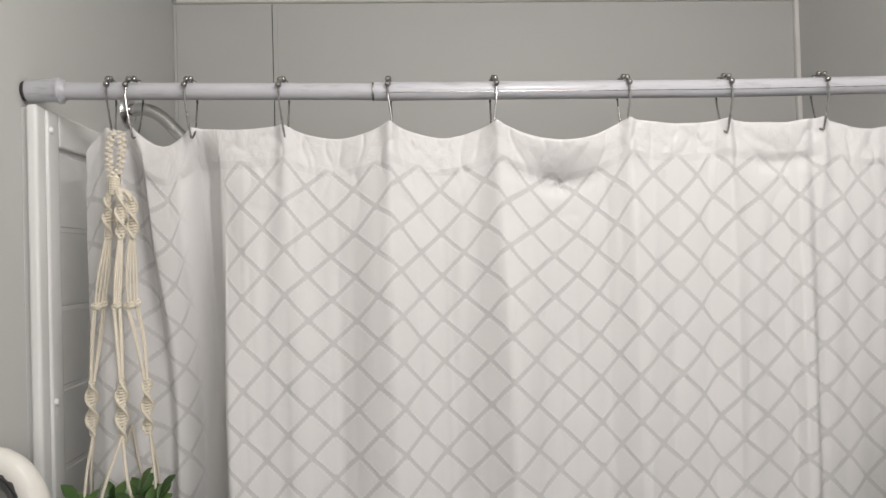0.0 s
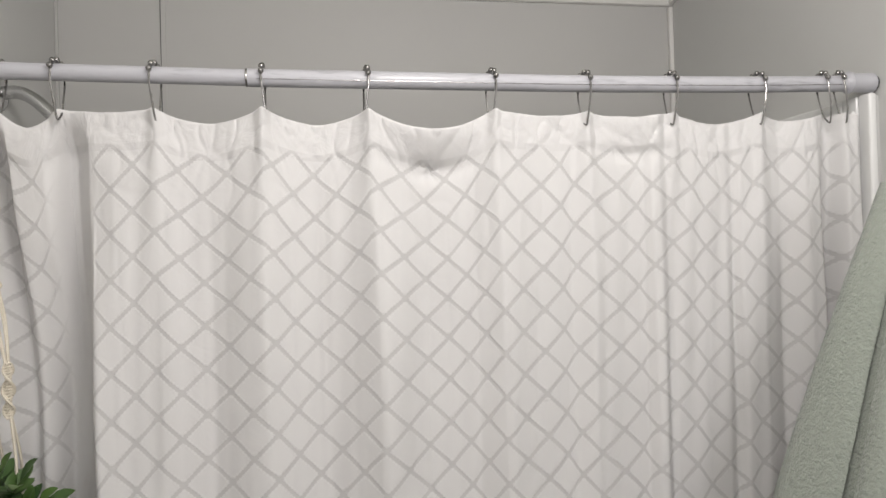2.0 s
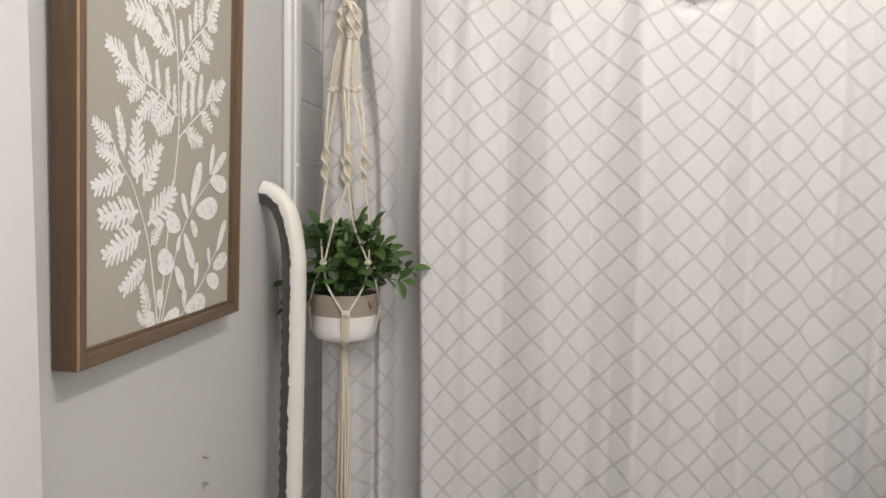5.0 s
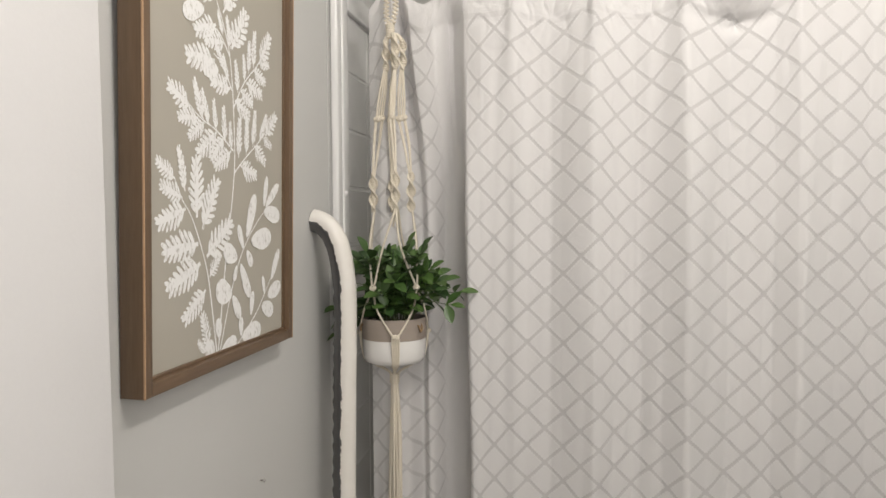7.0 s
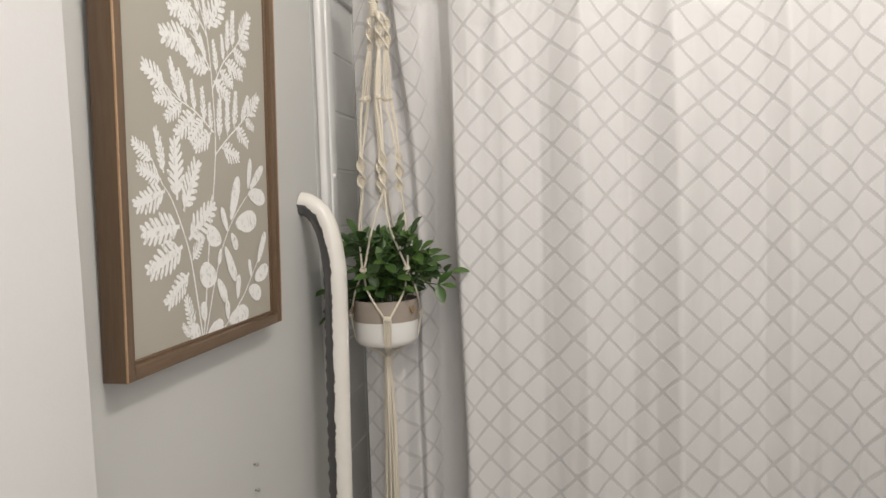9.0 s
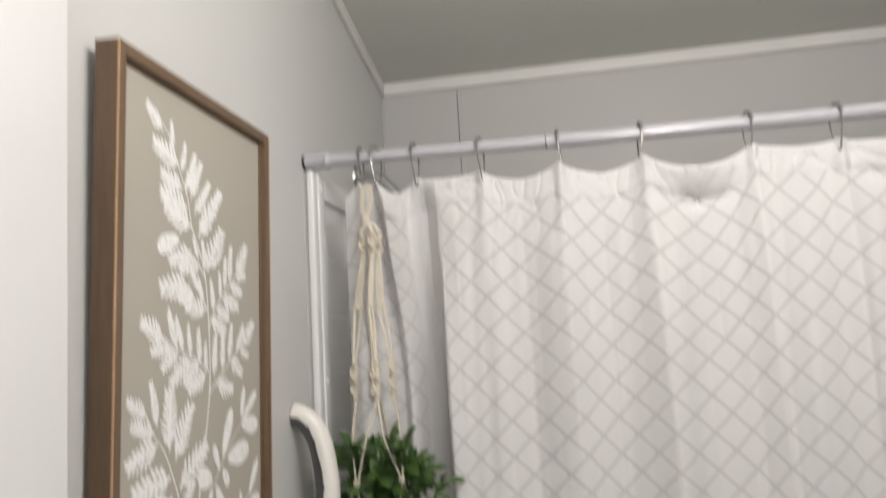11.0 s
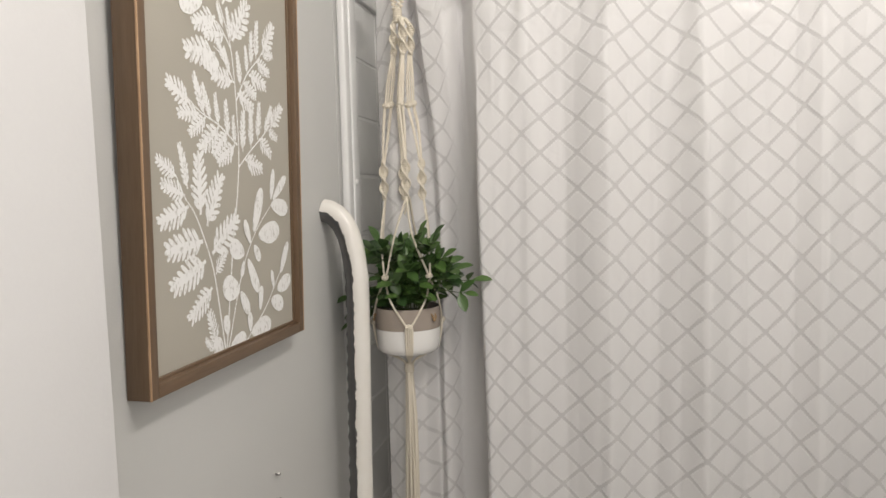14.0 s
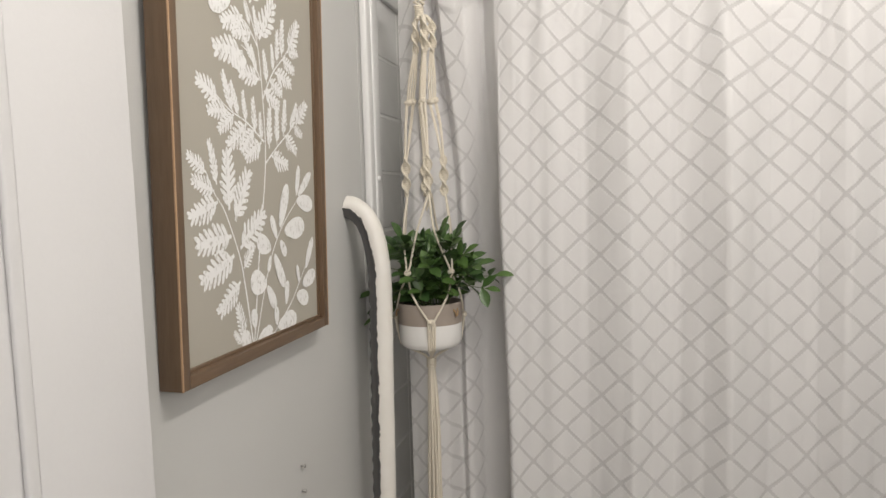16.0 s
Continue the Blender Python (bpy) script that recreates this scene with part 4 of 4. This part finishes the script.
def plant_hanger():
    ob = base("plant_hanger", (0, 0, 0), "cream cotton macrame plant hanger with a long tassel", "plant hanger")
    bm = bmesh.new()
    for s in (-1, 1):
        n = 17
        for k in range(n):
            f = k / (n - 1)
            c = Vector((HX - 0.003 + s * (0.0035 + 0.0055 * math.sin(math.pi * min(1, 0.12 + f * 0.85))), HY + 0.012 * (1 - f), 1.884 - 0.062 * f))
            ball(c + Vector((0.0022 * (1 if k % 2 else -1), 0, 0)), 0.0036, bm, (1.15, 1, 0.75), 8, 6)
    part("hanging_loop", bm, M_ROPE, ob, "braided cord loop")
    bm = bmesh.new()
    for k in range(8):
        z = 1.822 - 0.0032 * k
        tube([(HX - 0.003 + 0.0068 * math.cos(a), HY + 0.0068 * math.sin(a), z - 0.0032 * a / math.tau) for a in (math.tau * j / 14 for j in range(15))], 0.0018, 6, bm, cap=False)
    part("wrapped_collar", bm, M_ROPE, ob)
    # the four arms: a twisted sinnet, loose cords, a knot, loose cords, a second sinnet
    for a, low, phase in ((180, 0.0375, 0.6), (0, 0.0355, 2.2), (291, 0.0375, 1.2), (104, 0.0340, 0.2)):
        ca, sa = math.cos(radians(a)), math.sin(radians(a))
        at = lambda r, z, off=0.0, mid=0.0: (HX + mid + r * ca + off * 0.85, HY + r * sa * 0.9 + off * 0.5, z)
        bm = bmesh.new()
        x, y, _z = at(0.0160, 1.79, 0, 0.004)
        tube(glide([at(0.002, 1.802, 0, -0.001), at(0.010, 1.800, 0, 0.002), at(0.0160, 1.788, 0, 0.004)], 4), 0.0046, 6, bm)
        spiral_knot(bm, x, y, 1.792, 1.738, 0.0068, 0.056, phase)
        part("twisted_sinnet", bm, M_ROPE, ob)
        bm = bmesh.new()
        wide = 1.0 if a in (0, 180) else 0.6
        for o in (-0.0066 * wide, -0.0024 * wide, 0.0022 * wide, 0.0062 * wide):
            cord(bm, [at(0.0155, 1.740, o * 0.45, 0.003), at(0.0185, 1.69, o, -0.001), at(0.0215, 1.650, o * 0.9, -0.004)], 0.0016)
        for o in (-0.0078 * wide, -0.0052 * wide, 0.0040 * wide, 0.0070 * wide):
            cord(bm, [at(0.0215, 1.646, o, -0.004), at(0.029, 1.60, o * 0.8, -0.002), at(low - 0.0008, 1.541, o * 0.25, -0.001)], 0.0016)
        part("hanging_cord", bm, M_ROPE, ob)
        bm = bmesh.new()
        for o in (-0.0040, 0.0040) if a in (0, 180) else (0.0,):
            round_knot(bm, at(0.0215, 1.648 + o * 0.3, o, -0.004), 0.0056 if a in (0, 180) else 0.0046)
        part("knot", bm, M_ROPE, ob)
        x, y, _z = at(low, 1.5, 0, -0.001)
        part("twisted_sinnet", spiral_knot(bmesh.new(), x, y, 1.545, 1.474, 0.0074, 0.060, phase + 0.8), M_ROPE, ob)
    # net round the pot
    R = 0.064
    corner = lambda a, r, z: (HX + r * math.cos(radians(a)), HY + r * math.sin(radians(a)), z)
    for arm in (0, 90, 180, 270):
        a, m = arm + 16, {0: 14, 180: -14}.get(arm, 0)   # the cords at the sides meet a little behind the pot
        for s in (-1, 1):
            bm = bmesh.new()
            for o in (-0.0028, 0.0028):
                cord(bm, [corner({270: 291}.get(arm, arm) + o * 200, 0.0365, 1.478), corner(a - 6 + s * 20, 0.046, 1.41), corner(a + s * 40, 0.055, 1.345), corner(a + s * 45, 0.0565, 1.334)])
                cord(bm, [corner(a + s * 45, 0.0565, 1.331), corner(a + s * 32 + m * 0.4, 0.062, 1.294), corner(a + m + s * 8, R + 0.0005, 1.252), corner(a + m + s * 1.5 + o * 400, R + 0.0008, 1.244)])
            part("net_cord", bm, M_ROPE, ob)
        part("knot", round_knot(bmesh.new(), corner(a + 45, 0.0565, 1.333), 0.0048), M_ROPE, ob)
        bm = bmesh.new()
        round_knot(bm, corner(a + m, R + 0.002, 1.244), 0.0054)
        for o in (-5.2, -1.8, 1.8, 5.2):
            cord(bm, [corner(a + m + o, R + 0.0025, 1.242), corner(a + m + o, 0.0620, 1.214), corner(a + m + o, 0.0560, 1.193), corner(a + m + o, 0.042, 1.1845), corner(a + m + o, 0.012, 1.170), corner(a + m + o * 8, 0.005, 1.158)])
        part("knot", bm, M_ROPE, ob)
    bm = bmesh.new()
    for k in range(5):
        z = 1.163 - 0.0034 * k
        tube([(HX + 0.0075 * math.cos(a), HY + 0.0075 * math.sin(a), z) for a in (math.tau * j / 14 for j in range(15))], 0.0020, 6, bm, cap=False)
    part("wrapped_collar", bm, M_ROPE, ob)
    bm = bmesh.new()
    rnd = random.Random(4)
    for k in range(20):
        a, r = k * 2.4, 0.0072 * math.sqrt((k + 0.5) / 20)
        dx, dy = r * math.cos(a), r * math.sin(a)
        sway = rnd.uniform(-0.0016, 0.0016)
        cord(bm, [(HX + dx * 0.8, HY + dy * 0.8, 1.152), (HX + dx * 1.45 + 0.001 + sway, HY + dy * 1.25, 1.05), (HX + dx * 2.0 + 0.001 - sway, HY + dy * 1.7, 0.90), (HX + dx * 2.0 + sway, HY + dy * 2.0, rnd.uniform(0.66, 0.74))], 0.0021, 5)
    part("tassel", bm, M_ROPE, ob)
    return ob


plant_hanger()


# ---- potted plant ----
def leaf_mesh():
    bm = bmesh.new()
    prof = ((0.0, 0.0012), (0.10, 0.0022), (0.28, 0.0052), (0.5, 0.0066), (0.72, 0.0056), (0.88, 0.0032), (1.0, 0.0003))
    rows = []
    for s, w in prof:
        z = -0.10 * 0.028 * s * s
        rows.append([bm.verts.new((-w * 1.12, s * 0.028, z + w * 0.4)), bm.verts.new((0, s * 0.028, z)), bm.verts.new((w * 1.12, s * 0.028, z + w * 0.4))])
    for a, b in zip(rows, rows[1:]):
        for k in (0, 1):
            bm.faces.new((a[k], a[k + 1], b[k + 1], b[k]))
    me = bpy.data.meshes.new("leaf")
    bm.to_mesh(me)
    bm.free()
    me.materials.append(M_LEAF)
    me.shade_smooth()
    return me


def potted_plant():
    rnd = random.Random(11)
    ob = base("potted_plant", (HX, HY, 1.187), "leafy green plant in a taupe and white pot", "potted plant")
    low = [(0, 0.0), (0.036, 0.0), (0.0485, 0.0015), (0.0555, 0.006), (0.0585, 0.014), (0.0598, 0.030), (0.0605, 0.048)]
    pot = part("pot", lathe([*low, (0.0600, 0.0482), (0.056, 0.0482)], 48), M_POT_LOW, ob, "glossy white lower half")
    part("upper_band", lathe([(0.0595, 0.0478), (0.0607, 0.0485), (0.0612, 0.084), (0.0606, 0.087), (0.0590, 0.0875), (0.0575, 0.086), (0.0565, 0.070)], 48), M_POT_TOP, ob, "matt taupe band")
    part("soil", lathe([(0, 0.079), (0.03, 0.078), (0.0570, 0.074)], 32), M_SOIL, ob, "dark moss")
    for s in (-1, 1):
        pts = [(s * 0.0510, -0.030, 0.077), (s * 0.0560, -0.032, 0.072), (s * 0.0575, -0.029, 0.064), (s * 0.0590, -0.023, 0.070), (s * 0.0565, -0.020, 0.077)]
        part("handle", tube(glide(pts, 5), 0.0017, 6), M_TWINE, ob, "small jute twine handle")
    leaf = leaf_mesh()
    tips = [(0.125, 0.000, 0.142), (0.112, -0.02, 0.118), (-0.108, -0.005, 0.105), (-0.085, -0.03, 0.085), (-0.05, -0.03, 0.200), (-0.035, -0.055, 0.225), (0.0, -0.03, 0.215), (0.035, -0.03, 0.235),
            (0.060, -0.035, 0.225), (0.075, -0.02, 0.190), (0.02, -0.065, 0.17), (-0.02, -0.068, 0.150), (0.055, -0.060, 0.150), (-0.065, -0.045, 0.165), (0.0, -0.072, 0.105), (0.085, -0.04, 0.150),
            (-0.070, 0.010, 0.190), (0.02, 0.02, 0.21), (-0.02, 0.015, 0.20), (0.07, 0.02, 0.17), (-0.055, -0.062, 0.115), (0.062, -0.055, 0.112), (0.095, -0.01, 0.165), (0.012, -0.05, 0.20), (-0.112, 0.004, 0.050), (-0.106, 0.012, 0.072)]
    for tip in tips:
        tip = Vector((tip[0], tip[1], 0.076 + (tip[2] - 0.076) * 0.90))
        rt = Vector((tip.x * 0.25 + rnd.uniform(-0.008, 0.008), tip.y * 0.25, 0.076))
        mid = (rt + tip) / 2 + Vector((-tip.x * 0.12, 0, 0.022))
        line = glide([rt, mid, tip], 8)
        part("stem", tube(line, lambda s: 0.0014 - 0.0007 * s, 5), M_STEM, ob)
        n = len(line)
        for k in range(3, n):
            if k < n - 1 and rnd.random() < (0.45 if k % 2 == 0 else 0.15):
                continue
            p = line[k]
            if p.y < -0.015 and math.hypot(p.x, p.y) > 0.050 and p.z < 0.155 and p.x < 0.08:
                continue
            d = (line[min(k + 1, n - 1)] - line[k - 1]).normalized()
            spin = rnd.uniform(0, 360) if k % 2 else rnd.uniform(60, 120)
            for q in ((0, 180) if k < n - 1 else (0,)):
                side = Matrix.Rotation(radians(spin + q), 3, d) @ d.orthogonal().normalized()
                out = (d * rnd.uniform(0.45, 0.9) + side * (1.0 if k < n - 1 else 0.1) + Vector((0, -0.1, 0.12))).normalized()
                if k == n - 1:
                    out = d
                face = (Vector((rnd.uniform(-0.3, 0.3), -0.45, 0.75)) - out * Vector((0, -0.45, 0.75)).dot(out)).normalized()
                r = out.cross(face).normalized()
                s = rnd.uniform(1.0, 1.42)
                lf = new("leaf", leaf)
                lf.parent = ob
                m = Matrix((r, out, r.cross(out))).transposed().to_4x4()
                lf.matrix_basis = Matrix.Translation(p) @ m @ Matrix.Diagonal((s, s, s, 1))
    return ob


potted_plant()


# ---- towel on its hook ----
def towel():
    ob = base("bath_towel", (0, 0, 0), "sage green terry bath towel hanging in loose folds", "towel")
    left = [(0.60, 1.062), (1.00, 1.098), (1.337, 1.185), (1.398, 1.206), (1.509, 1.244), (1.630, 1.291), (1.691, 1.320), (1.735, 1.344), (1.752, 1.361)]

    def sheet(name, y_off, s0, s1, ridge, curl, groove):
        bm = bmesh.new()
        rows = []
        zs = [1.748 - 1.10 * (k / 44) for k in range(45)]
        for i, z in enumerate(zs):
            spread = min(1.0, (1.765 - z) / 0.45)
            xl, row = between(left, z), []
            for k in range(41):
                s = s0 + (s1 - s0) * k / 40
                x = xl + (1.500 - xl) * min(1.0, s * 1.05)
                y = -0.085 - y_off - 0.20 * s * (0.35 + 0.65 * spread)
                y += -(0.012 + 0.050 * spread) * (math.sin(math.pi * min(1.0, s * 1.7)) ** 0.8 * 0.9 + 0.35 * math.sin(s * 17 + ridge) * s)
                y += 0.004 * noise.noise((s * 5, z * 6, ridge)) + curl * (0.012 + 0.030 * spread) * math.exp(-((s - s0) / (0.022 + 0.015 * spread)) ** 1.5)
                y += groove * math.exp(-((s - 0.115) / 0.026) ** 2) * spread
                top = 0.020 * math.exp(-i / 1.2)
                row.append(bm.verts.new((x + 0.003 * noise.noise((z * 7, s * 3, 2 + ridge)), y + top, z + 0.004 * math.cos(s * 6))))
            rows.append(row)
        for a, b in zip(rows, rows[1:]):
            for k in range(40):
                bm.faces.new((a[k], b[k], b[k + 1], a[k + 1]))
        got = part(name, bm, M_TERRY, ob)
        got.data.shade_smooth()
        th = got.modifiers.new("thickness", "SOLIDIFY")
        th.thickness, th.offset = 0.008, 1
        return got

    sheet("back_fold", 0.150, 0.0, 0.62, 0.4, 1.0, 0.060)
    sheet("front_fold", 0.170, 0.108, 1.0, 1.7, 0.5, 0.0)
    return ob


towel()
peg = base("towel_hook", (WIDE, -0.36, 1.80), "small chrome towel hook on the grey wall", "hook")
part("plate", lathe([(0, -0.006), (0.016, -0.006), (0.018, -0.003), (0.018, 0)], 20, axis="X"), M_CHROME, peg)
part("arm", tube(glide([(-0.004, 0, 0), (-0.03, 0, -0.012), (-0.055, 0, -0.008), (-0.062, 0, 0.012)], 6), 0.005, 10), M_CHROME, peg)


# ---- embossed tiles of the surround ----
def tiles():
    me = None
    for side, x in (("west", 0.0158), ("east", WIDE - 0.0158)):
        for i in range(12):
            for k in range(4):
                zc, yc = 1.8155 - 0.117 * i - 0.0, 0.048 + 0.0775 + 0.155 * k
                if me is None:
                    bm = box((-0.002, -0.0745, -0.0555), (0.002, 0.0745, 0.0555), 0.0018, 1)
                    me = bpy.data.meshes.new("tile")
                    bm.to_mesh(me)
                    bm.free()
                    me.materials.append(M_TUB)
                ob = new("tile", me)
                ob.parent = surround
                ob.location = (x, yc, zc)


tiles()
